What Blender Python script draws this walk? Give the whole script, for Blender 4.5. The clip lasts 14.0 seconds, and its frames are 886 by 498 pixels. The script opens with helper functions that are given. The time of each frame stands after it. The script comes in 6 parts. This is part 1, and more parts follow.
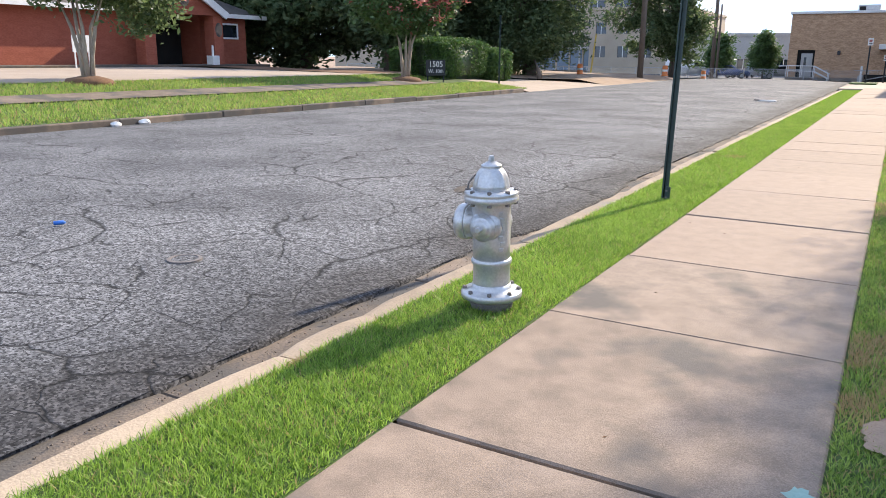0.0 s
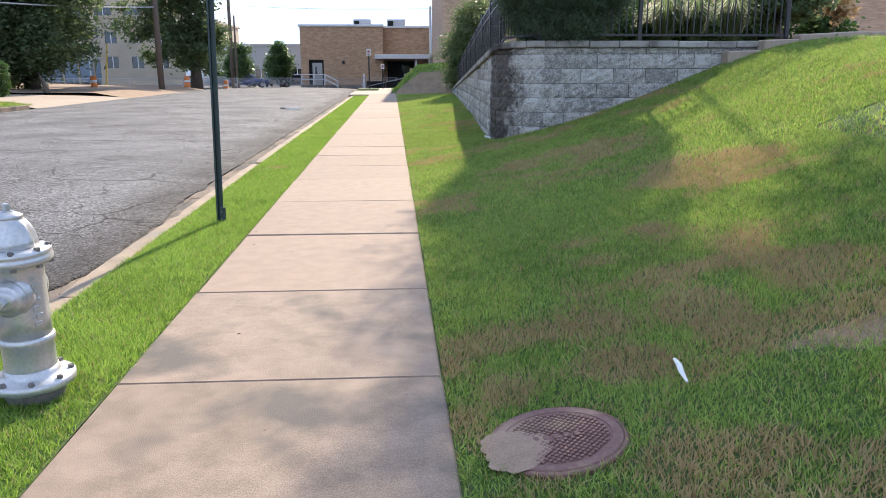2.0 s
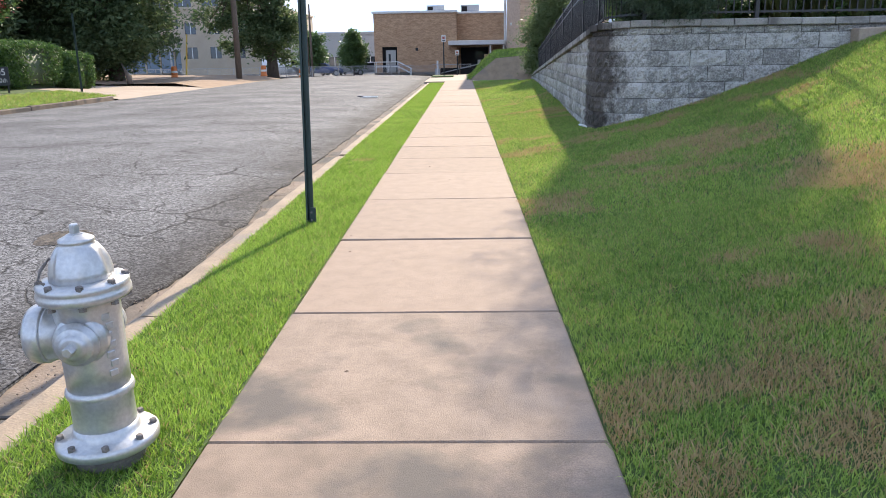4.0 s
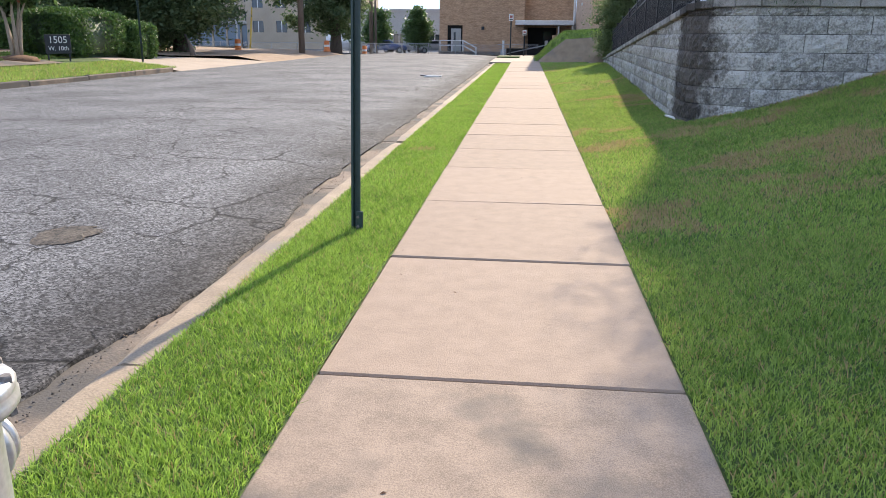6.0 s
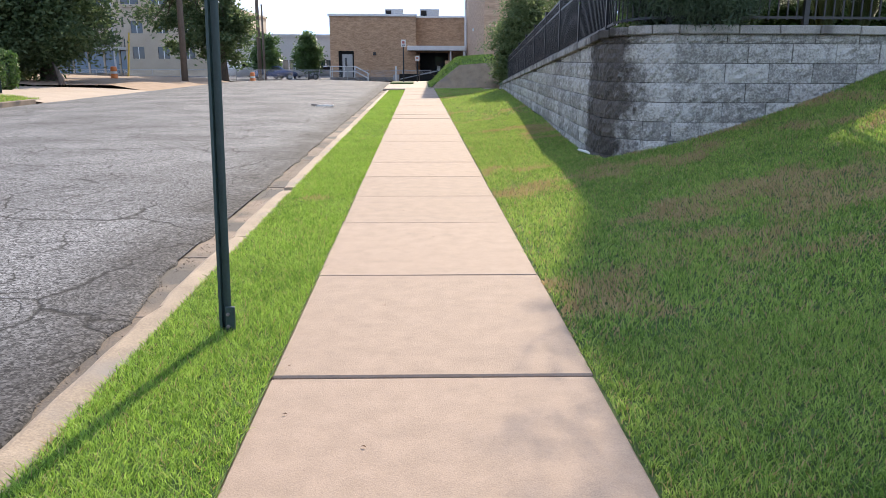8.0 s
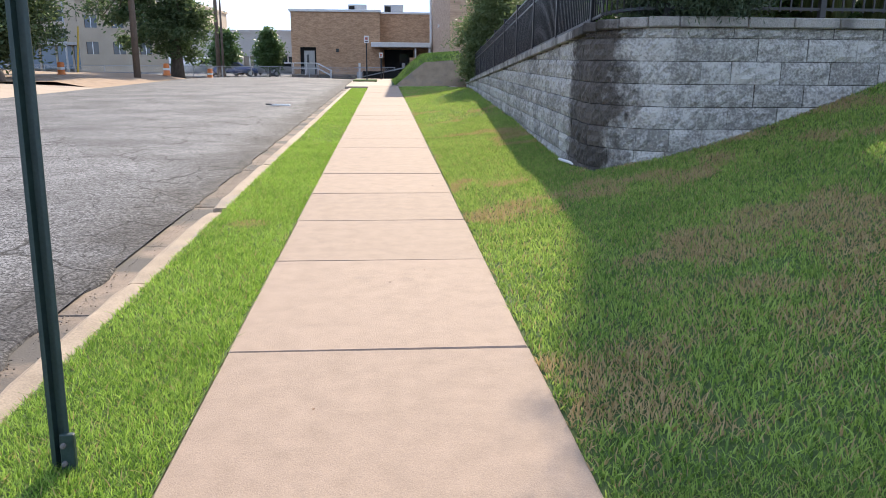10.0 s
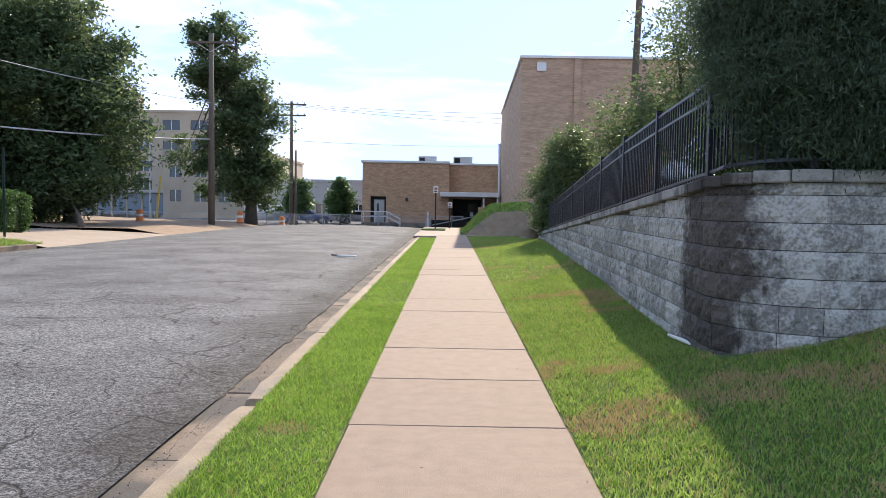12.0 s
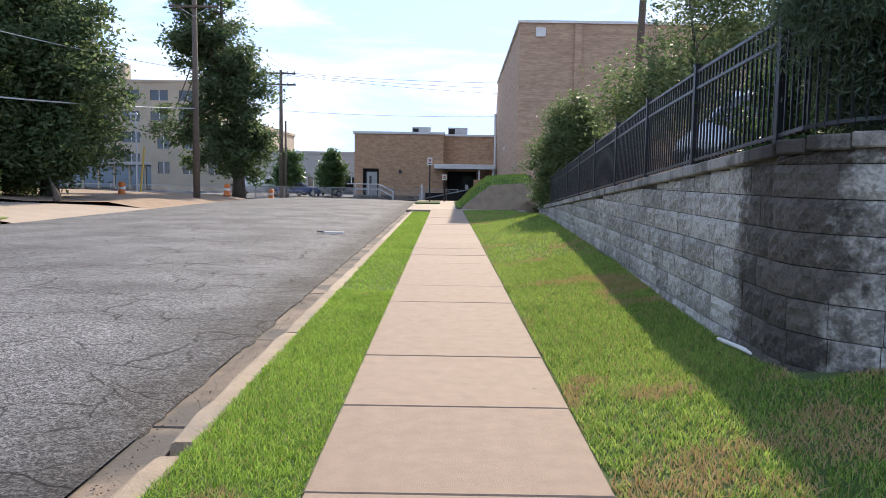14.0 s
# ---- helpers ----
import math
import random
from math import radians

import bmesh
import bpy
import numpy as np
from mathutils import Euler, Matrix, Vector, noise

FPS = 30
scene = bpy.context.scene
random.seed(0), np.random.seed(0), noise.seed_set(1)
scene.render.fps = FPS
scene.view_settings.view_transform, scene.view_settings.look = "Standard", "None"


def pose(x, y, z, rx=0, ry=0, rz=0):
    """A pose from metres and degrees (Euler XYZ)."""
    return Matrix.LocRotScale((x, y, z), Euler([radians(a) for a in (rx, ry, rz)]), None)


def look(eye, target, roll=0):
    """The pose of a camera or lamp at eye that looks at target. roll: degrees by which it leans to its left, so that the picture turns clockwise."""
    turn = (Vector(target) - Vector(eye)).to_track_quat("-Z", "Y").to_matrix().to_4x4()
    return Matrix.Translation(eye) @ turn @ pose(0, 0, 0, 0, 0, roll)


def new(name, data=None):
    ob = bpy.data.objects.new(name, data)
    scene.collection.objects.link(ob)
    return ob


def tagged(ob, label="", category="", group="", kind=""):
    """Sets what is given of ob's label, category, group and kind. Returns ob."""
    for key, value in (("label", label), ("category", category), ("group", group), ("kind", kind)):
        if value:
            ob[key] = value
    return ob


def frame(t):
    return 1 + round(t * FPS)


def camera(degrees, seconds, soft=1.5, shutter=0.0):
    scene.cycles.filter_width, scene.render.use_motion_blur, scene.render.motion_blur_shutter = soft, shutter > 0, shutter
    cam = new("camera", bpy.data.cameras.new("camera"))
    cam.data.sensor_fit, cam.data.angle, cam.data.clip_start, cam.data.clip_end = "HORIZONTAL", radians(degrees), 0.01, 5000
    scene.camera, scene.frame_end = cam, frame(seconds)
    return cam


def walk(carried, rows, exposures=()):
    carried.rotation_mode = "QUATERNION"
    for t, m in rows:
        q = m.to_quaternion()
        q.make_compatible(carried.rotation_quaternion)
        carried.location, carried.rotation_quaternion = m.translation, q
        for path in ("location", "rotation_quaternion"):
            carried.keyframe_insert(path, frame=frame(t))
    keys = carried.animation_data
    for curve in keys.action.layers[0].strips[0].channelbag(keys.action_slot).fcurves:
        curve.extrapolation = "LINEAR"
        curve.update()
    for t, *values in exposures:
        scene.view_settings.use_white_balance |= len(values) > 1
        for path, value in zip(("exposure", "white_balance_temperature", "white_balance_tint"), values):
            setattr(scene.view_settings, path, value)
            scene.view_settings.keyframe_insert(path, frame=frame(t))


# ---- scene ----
cam = camera(60.0, 14.0, 0.6)
PATH = [
    (0, (0.821, -3.955, 1.419), (-0.152, -2.276, 0.933), 0.5),
    (0.5, (0.745, -3.727, 1.435), (-0.152, -2.006, 0.953), -4.5),
    (1, (0.761, -3.601, 1.441), (0.162, -1.755, 0.956), -3.9),
    (1.5, (0.674, -3.517, 1.434), (0.494, -1.58, 0.97), -1.8),
    (2, (0.55, -3.441, 1.441), (0.675, -1.498, 0.983), -0.1),
    (2.5, (0.501, -3.274, 1.402), (0.734, -1.342, 0.938), 1.0),
    (3, (0.541, -3.043, 1.424), (0.539, -1.1, 0.948), -1.5),
    (3.5, (0.422, -2.838, 1.404), (0.362, -0.899, 0.921), -1.8),
    (3.7, (0.332, -2.757, 1.421), (0.286, -0.817, 0.936), -1.3),
    (5.8, (0.049, -1.546, 1.374), (-0.133, 0.372, 0.837), 1.2),
    (6, (0.071, -1.396, 1.384), (-0.128, 0.52, 0.847), 0.5),
    (6.5, (-0.008, -1.058, 1.409), (-0.193, 0.863, 0.885), 0.6),
    (7, (-0.079, -0.737, 1.448), (-0.049, 1.204, 0.967), 0.4),
    (9.5, (0.003, 1.01, 1.456), (0.097, 2.95, 0.98), 0.0),
    (10, (0.034, 1.403, 1.445), (0.183, 3.338, 0.962), 0.5),
    (10.5, (0.061, 1.857, 1.509), (0.15, 3.819, 1.134), 1.1),
    (11, (-0.034, 2.201, 1.575), (0.069, 4.188, 1.37), 1.2),
    (11.5, (0.013, 2.612, 1.56), (0.065, 4.605, 1.4), 0.4),
    (12, (-0.07, 3.036, 1.534), (-0.089, 5.033, 1.421), 0.9),
    (12.5, (-0.105, 3.449, 1.54), (-0.022, 5.442, 1.401), 1.7),
    (13, (-0.048, 3.854, 1.548), (-0.133, 5.847, 1.4), -0.2),
    (13.5, (-0.136, 4.265, 1.534), (-0.223, 6.256, 1.357), 0.6),
    (14, (-0.097, 4.696, 1.533), (-0.1, 6.687, 1.349), 0.9),
]
walk(cam, [(t, look(eye, target, roll)) for t, eye, target, roll in PATH], [(0.0, 2.25), (3.0, 2.29), (7.0, 2.21), (9.3, 2.32), (10.2, 2.28), (11.2, 2.10), (14.0, 1.99)])
# ---- light ----
SUN_AZ, SUN_EL = 12.5, 30.5          # degrees to the right of the walking direction, and above the horizon
sun_way = Vector((math.sin(radians(SUN_AZ)) * math.cos(radians(SUN_EL)), math.cos(radians(SUN_AZ)) * math.cos(radians(SUN_EL)), math.sin(radians(SUN_EL))))
sun = new("sun", bpy.data.lights.new("sun", "SUN"))
sun.data.energy, sun.data.angle, sun.data.color = 1.9, radians(0.6), (1.0, 0.855, 0.675)
sun.matrix_world = look(sun_way * 60, (0, 0, 0))

world = bpy.data.worlds.new("world")
scene.world = world
world.use_nodes = True
wn, wl = world.node_tree.nodes, world.node_tree.links
wn.clear()
w_out = wn.new("ShaderNodeOutputWorld")
w_bg = wn.new("ShaderNodeBackground")
w_sky = wn.new("ShaderNodeTexSky")
w_sky.sky_type, w_sky.sun_disc = "NISHITA", False
w_sky.sun_elevation, w_sky.sun_rotation = radians(SUN_EL), radians(SUN_AZ)
w_sky.air_density, w_sky.dust_density, w_sky.ozone_density = 1.0, 0.25, 2.0
w_co = wn.new("ShaderNodeTexCoord")
w_map = wn.new("ShaderNodeMapping")
w_map.inputs["Scale"].default_value = (1.6, 1.6, 7.0)
w_noise = wn.new("ShaderNodeTexNoise")
w_noise.inputs["Scale"].default_value, w_noise.inputs["Detail"].default_value = 1.7, 9.0
w_noise.inputs["Roughness"].default_value, w_noise.inputs["Distortion"].default_value = 0.58, 0.35
w_ramp = wn.new("ShaderNodeValToRGB")
w_ramp.color_ramp.elements[0].position, w_ramp.color_ramp.elements[0].color = 0.46, (0, 0, 0, 1)
w_ramp.color_ramp.elements[1].position, w_ramp.color_ramp.elements[1].color = 0.66, (0.9, 0.9, 0.9, 1)
w_mix = wn.new("ShaderNodeMix")
w_mix.data_type = "RGBA"
w_mix.inputs[7].default_value = (2.45, 2.46, 2.5, 1)
wl.new(w_co.outputs["Generated"], w_map.inputs["Vector"])
wl.new(w_map.outputs["Vector"], w_noise.inputs["Vector"])
wl.new(w_noise.outputs["Fac"], w_ramp.inputs["Fac"])
wl.new(w_ramp.outputs["Color"], w_mix.inputs[0])
# the bright haze round the sun is held back so that the blue between the clouds keeps its colour
w_div, w_den = wn.new("ShaderNodeVectorMath"), wn.new("ShaderNodeVectorMath")
w_div.operation, w_den.operation = "DIVIDE", "MULTIPLY_ADD"
w_den.inputs[1].default_value, w_den.inputs[2].default_value = (0.58, 0.40, 0.21), (1, 1, 1)
wl.new(w_sky.outputs["Color"], w_den.inputs[0])
wl.new(w_sky.outputs["Color"], w_div.inputs[0])
wl.new(w_den.outputs[0], w_div.inputs[1])
wl.new(w_div.outputs[0], w_mix.inputs[6])
wl.new(w_mix.outputs[2], w_bg.inputs["Color"])
w_bg.inputs["Strength"].default_value = 0.15
wl.new(w_bg.outputs["Background"], w_out.inputs["Surface"])


# ---- materials ----
def mat(name, dark, light, scale=4.0, rough=0.8, bump=0.0, fine=60.0, metal=0.0, spots=None, spot_at=0.62, vary=0.0, detail=6.0, stretch=(1, 1, 1), coat=0.0, through_light=0.0, contrast=0.18, island=0.0):
    """Two scales of colour (broad blotches and fine grain), optional third stain colour, fine relief."""
    m = bpy.data.materials.new(name)
    m.use_nodes = True
    n, l = m.node_tree.nodes, m.node_tree.links
    b = n["Principled BSDF"]
    co, mp = n.new("ShaderNodeTexCoord"), n.new("ShaderNodeMapping")
    geo = n.new("ShaderNodeNewGeometry")
    mp.inputs["Scale"].default_value = stretch
    l.new(geo.outputs["Position"], mp.inputs["Vector"])
    big, small = n.new("ShaderNodeTexNoise"), n.new("ShaderNodeTexNoise")
    big.inputs["Scale"].default_value, big.inputs["Detail"].default_value, big.inputs["Roughness"].default_value = scale, detail, 0.62
    small.inputs["Scale"].default_value, small.inputs["Detail"].default_value = fine, 3.0
    for t in (big, small):
        l.new(mp.outputs["Vector"], t.inputs["Vector"])
    ramp = n.new("ShaderNodeValToRGB")
    ramp.color_ramp.elements[0].position, ramp.color_ramp.elements[0].color = 0.5 - contrast, (*dark, 1)
    ramp.color_ramp.elements[1].position, ramp.color_ramp.elements[1].color = 0.5 + contrast, (*light, 1)
    add = n.new("ShaderNodeMath")
    add.operation = "MULTIPLY_ADD"
    add.inputs[1].default_value = 0.5
    half = n.new("ShaderNodeMath")
    half.operation = "MULTIPLY"
    half.inputs[1].default_value = 0.5
    l.new(small.outputs["Fac"], half.inputs[0])
    l.new(big.outputs["Fac"], add.inputs[0])
    l.new(half.outputs[0], add.inputs[2])
    last_fac = add.outputs[0]
    if vary:
        info, vm = n.new("ShaderNodeObjectInfo"), n.new("ShaderNodeMath")
        vm.operation = "MULTIPLY_ADD"
        vm.inputs[1].default_value = vary
        off = n.new("ShaderNodeMath")
        off.operation = "SUBTRACT"
        off.inputs[1].default_value = vary / 2
        l.new(info.outputs["Random"], vm.inputs[0])
        l.new(last_fac, vm.inputs[2])
        l.new(vm.outputs[0], off.inputs[0])
        last_fac = off.outputs[0]
    if island:
        im = n.new("ShaderNodeMath")
        im.operation = "MULTIPLY_ADD"
        im.inputs[1].default_value = island
        io = n.new("ShaderNodeMath")
        io.operation = "SUBTRACT"
        io.inputs[1].default_value = island / 2
        l.new(geo.outputs["Random Per Island"], im.inputs[0])
        l.new(last_fac, im.inputs[2])
        l.new(im.outputs[0], io.inputs[0])
        last_fac = io.outputs[0]
    l.new(last_fac, ramp.inputs["Fac"])
    colour = ramp.outputs["Color"]
    if spots:
        st = n.new("ShaderNodeTexNoise")
        st.inputs["Scale"].default_value, st.inputs["Detail"].default_value = scale * 0.35, 7.0
        l.new(mp.outputs["Vector"], st.inputs["Vector"])
        sr = n.new("ShaderNodeValToRGB")
        sr.color_ramp.elements[0].position, sr.color_ramp.elements[1].position = spot_at - 0.06, spot_at + 0.06
        l.new(st.outputs["Fac"], sr.inputs["Fac"])
        mx = n.new("ShaderNodeMix")
        mx.data_type = "RGBA"
        mx.inputs[7].default_value = (*spots, 1)
        l.new(sr.outputs["Color"], mx.inputs[0])
        l.new(colour, mx.inputs[6])
        colour = mx.outputs[2]
    l.new(colour, b.inputs["Base Color"])
    b.inputs["Roughness"].default_value, b.inputs["Metallic"].default_value = rough, metal
    b.inputs["Coat Weight"].default_value = coat
    if bump:
        bp = n.new("ShaderNodeBump")
        bp.inputs["Strength"].default_value, bp.inputs["Distance"].default_value = min(1.0, bump), 0.004 + 0.01 * bump
        l.new(add.outputs[0], bp.inputs["Height"])
        l.new(bp.outputs["Normal"], b.inputs["Normal"])
    if through_light:
        tr, ms = n.new("ShaderNodeBsdfTranslucent"), n.new("ShaderNodeMixShader")
        ms.inputs["Fac"].default_value = through_light
        l.new(colour, tr.inputs["Color"])
        l.new(b.outputs["BSDF"], ms.inputs[1])
        l.new(tr.outputs["BSDF"], ms.inputs[2])
        l.new(ms.outputs["Shader"], n["Material Output"].inputs["Surface"])
    return m


def glass(name, tint, rough=0.05):
    m = bpy.data.materials.new(name)
    m.use_nodes = True
    b = m.node_tree.nodes["Principled BSDF"]
    b.inputs["Base Color"].default_value, b.inputs["Roughness"].default_value = (*tint, 1), rough
    b.inputs["Metallic"].default_value, b.inputs["IOR"].default_value = 0.0, 1.5
    b.inputs["Specular IOR Level"].default_value = 0.8
    return m


CONCRETE = mat("walk_concrete", (0.232, 0.170, 0.125), (0.338, 0.249, 0.185), 7.0, 0.88, 0.5, 170, spots=(0.235, 0.176, 0.134), spot_at=0.70, vary=0.08, contrast=0.17)
CONCRETE_WORN = mat("weathered_walk_concrete", (0.170, 0.128, 0.096), (0.325, 0.245, 0.184), 4.0, 0.9, 0.45, 190, spots=(0.115, 0.098, 0.083), spot_at=0.57, vary=0.1, contrast=0.11)
CONCRETE_OLD = mat("kerb_concrete", (0.24, 0.185, 0.13), (0.44, 0.345, 0.245), 3.0, 0.9, 0.7, 90, spots=(0.22, 0.19, 0.16), spot_at=0.63, vary=0.2)
GUTTER = mat("gutter_concrete", (0.095, 0.074, 0.057), (0.25, 0.19, 0.14), 3.5, 0.92, 0.8, 80, spots=(0.085, 0.075, 0.065), spot_at=0.52, vary=0.25)
LOT = mat("lot_concrete", (0.29, 0.23, 0.178), (0.43, 0.345, 0.268), 0.6, 0.9, 0.3, 30)
SOIL = mat("soil", (0.035, 0.026, 0.018), (0.11, 0.08, 0.055), 9, 1.0, 0.9, 70)
TURF = mat("turf_soil", (0.035, 0.06, 0.014), (0.085, 0.13, 0.032), 1.4, 1.0, 0.8, 60, spots=(0.20, 0.155, 0.075), spot_at=0.72)
BLADE = mat("grass_blade", (0.105, 0.21, 0.02), (0.385, 0.55, 0.10), 0.9, 0.5, 0, 14, through_light=0.5, island=0.5)
BLADE_LAWN = mat("lawn_blade", (0.125, 0.228, 0.035), (0.40, 0.52, 0.115), 0.8, 0.55, 0, 12, through_light=0.48, island=0.45)
BLADE_DRY = mat("dry_blade", (0.36, 0.24, 0.115), (0.56, 0.41, 0.21), 3, 0.8, 0, 20, through_light=0.3)
BLOCK = mat("split_block", (0.19, 0.182, 0.165), (0.46, 0.445, 0.41), 9.0, 0.95, 1.0, 38, vary=0.14, contrast=0.10)
BLOCK_STAINED = mat("stained_block", (0.045, 0.04, 0.038), (0.17, 0.16, 0.15), 4.0, 0.95, 1.0, 55, vary=0.3)
CAP = mat("cap_block", (0.20, 0.19, 0.175), (0.40, 0.375, 0.34), 6.0, 0.95, 0.8, 60, spots=(0.13, 0.12, 0.11), spot_at=0.56, vary=0.2)
IRON = mat("black_iron", (0.010, 0.011, 0.014), (0.022, 0.024, 0.03), 8, 0.38, 0.05, 90)
POLE_GREEN = mat("green_painted_steel", (0.012, 0.03, 0.028), (0.03, 0.055, 0.05), 12, 0.5, 0.1, 80)
SILVER = mat("silver_paint", (0.44, 0.44, 0.445), (0.62, 0.62, 0.615), 9, 0.36, 0.18, 70, metal=0.6, spots=(0.34, 0.33, 0.32), spot_at=0.68)
RUST = mat("rusty_bolt", (0.10, 0.09, 0.085), (0.24, 0.21, 0.19), 30, 0.8, 0.4, 120)
BRICK_TAN = mat("tan_brick", (0.37, 0.225, 0.13), (0.58, 0.38, 0.235), 1.6, 0.92, 0.3, 6, stretch=(1, 1, 3.2), contrast=0.1)
BRICK_PALE = mat("pale_brick", (0.38, 0.255, 0.17), (0.56, 0.39, 0.265), 1.3, 0.92, 0.3, 5, stretch=(0.6, 0.6, 3.6), contrast=0.11)
BRICK_RED = mat("red_brick", (0.26, 0.065, 0.035), (0.40, 0.12, 0.07), 1.5, 0.9, 0.3, 9, stretch=(1, 1, 3.2), vary=0.2)
STUCCO = mat("beige_stucco", (0.36, 0.30, 0.22), (0.47, 0.40, 0.305), 0.4, 0.9, 0.1, 12)
STUCCO_GREY = mat("grey_panel", (0.36, 0.35, 0.33), (0.46, 0.45, 0.42), 0.5, 0.8, 0.1, 12)
WHITE = mat("white_paint", (0.66, 0.65, 0.62), (0.80, 0.79, 0.76), 3, 0.55, 0.05, 40)
SHINGLE = mat("asphalt_shingle", (0.05, 0.045, 0.042), (0.12, 0.105, 0.095), 3, 0.95, 0.6, 20)
DARK = mat("dark_interior", (0.006, 0.006, 0.006), (0.018, 0.017, 0.016), 2, 0.9, 0, 20)
GLASS_DARK = glass("dark_glass", (0.02, 0.027, 0.035))
GLASS_BLUE = glass("blue_glass", (0.10, 0.17, 0.24), 0.12)
BARK = mat("bark", (0.055, 0.042, 0.032), (0.16, 0.125, 0.095), 6, 0.95, 1.0, 30, stretch=(1, 1, 0.3))
BARK_PALE = mat("smooth_pale_bark", (0.24, 0.19, 0.145), (0.42, 0.345, 0.27), 6, 0.85, 0.4, 30, stretch=(1, 1, 0.4))
POLE_WOOD = mat("weathered_pole_wood", (0.09, 0.07, 0.055), (0.20, 0.155, 0.12), 5, 0.9, 0.6, 30, stretch=(3, 3, 0.3))
LEAF_DARK = mat("dark_leaf", (0.06, 0.105, 0.04), (0.16, 0.215, 0.095), 0.7, 0.6, 0, 9, through_light=0.52, island=0.35)
LEAF_MID = mat("mid_leaf", (0.06, 0.12, 0.035), (0.13, 0.21, 0.07), 0.8, 0.45, 0, 9, through_light=0.4, island=0.35)
LEAF_LIGHT = mat("pale_leaf", (0.10, 0.15, 0.055), (0.20, 0.26, 0.115), 0.9, 0.55, 0, 9, through_light=0.5, island=0.35)
LEAF_HEDGE = mat("hedge_leaf", (0.035, 0.085, 0.02), (0.105, 0.19, 0.045), 2.5, 0.62, 0, 12, through_light=0.35, island=0.35)
LEAF_CEDAR = mat("cedar_foliage", (0.05, 0.085, 0.05), (0.11, 0.155, 0.088), 1.2, 0.6, 0, 12, through_light=0.42, island=0.35)
BLOOM = mat("pink_bloom", (0.36, 0.10, 0.085), (0.56, 0.22, 0.19), 2, 0.7, 0, 12, through_light=0.3)
IRON_LID = mat("cast_iron_lid", (0.13, 0.06, 0.05), (0.25, 0.13, 0.105), 8, 0.7, 0.4, 60, spots=(0.32, 0.21, 0.14), spot_at=0.60)
BARE_SOIL = mat("bare_lawn_soil", (0.15, 0.10, 0.058), (0.30, 0.215, 0.13), 9, 1.0, 0.9, 70, spots=(0.10, 0.085, 0.04), spot_at=0.6)
SAND = mat("dry_sand", (0.25, 0.17, 0.115), (0.40, 0.285, 0.20), 12, 1.0, 0.6, 120)
MULCH = mat("pine_mulch", (0.09, 0.045, 0.025), (0.22, 0.125, 0.07), 8, 1.0, 0.9, 50)
CLAY = mat("red_clay_earth", (0.21, 0.14, 0.09), (0.40, 0.29, 0.20), 1.5, 1.0, 0.6, 25)
WIRE_PALE = mat("pale_cable", (0.42, 0.42, 0.42), (0.55, 0.55, 0.55), 5, 0.6, 0, 20)
WIRE_DARK = mat("dark_cable", (0.02, 0.02, 0.02), (0.05, 0.05, 0.05), 5, 0.6, 0, 20)
GALV = mat("galvanised_steel", (0.30, 0.31, 0.32), (0.48, 0.49, 0.50), 10, 0.45, 0.05, 60, metal=0.7)
RUBBER = mat("tyre_rubber", (0.012, 0.012, 0.012), (0.03, 0.03, 0.03), 10, 0.85, 0.1, 50)
BLUE_PLASTIC = mat("blue_plastic", (0.02, 0.12, 0.45), (0.05, 0.2, 0.6), 20, 0.4, 0, 60)
ORANGE = mat("orange_plastic", (0.55, 0.14, 0.03), (0.7, 0.22, 0.05), 10, 0.6, 0, 60)


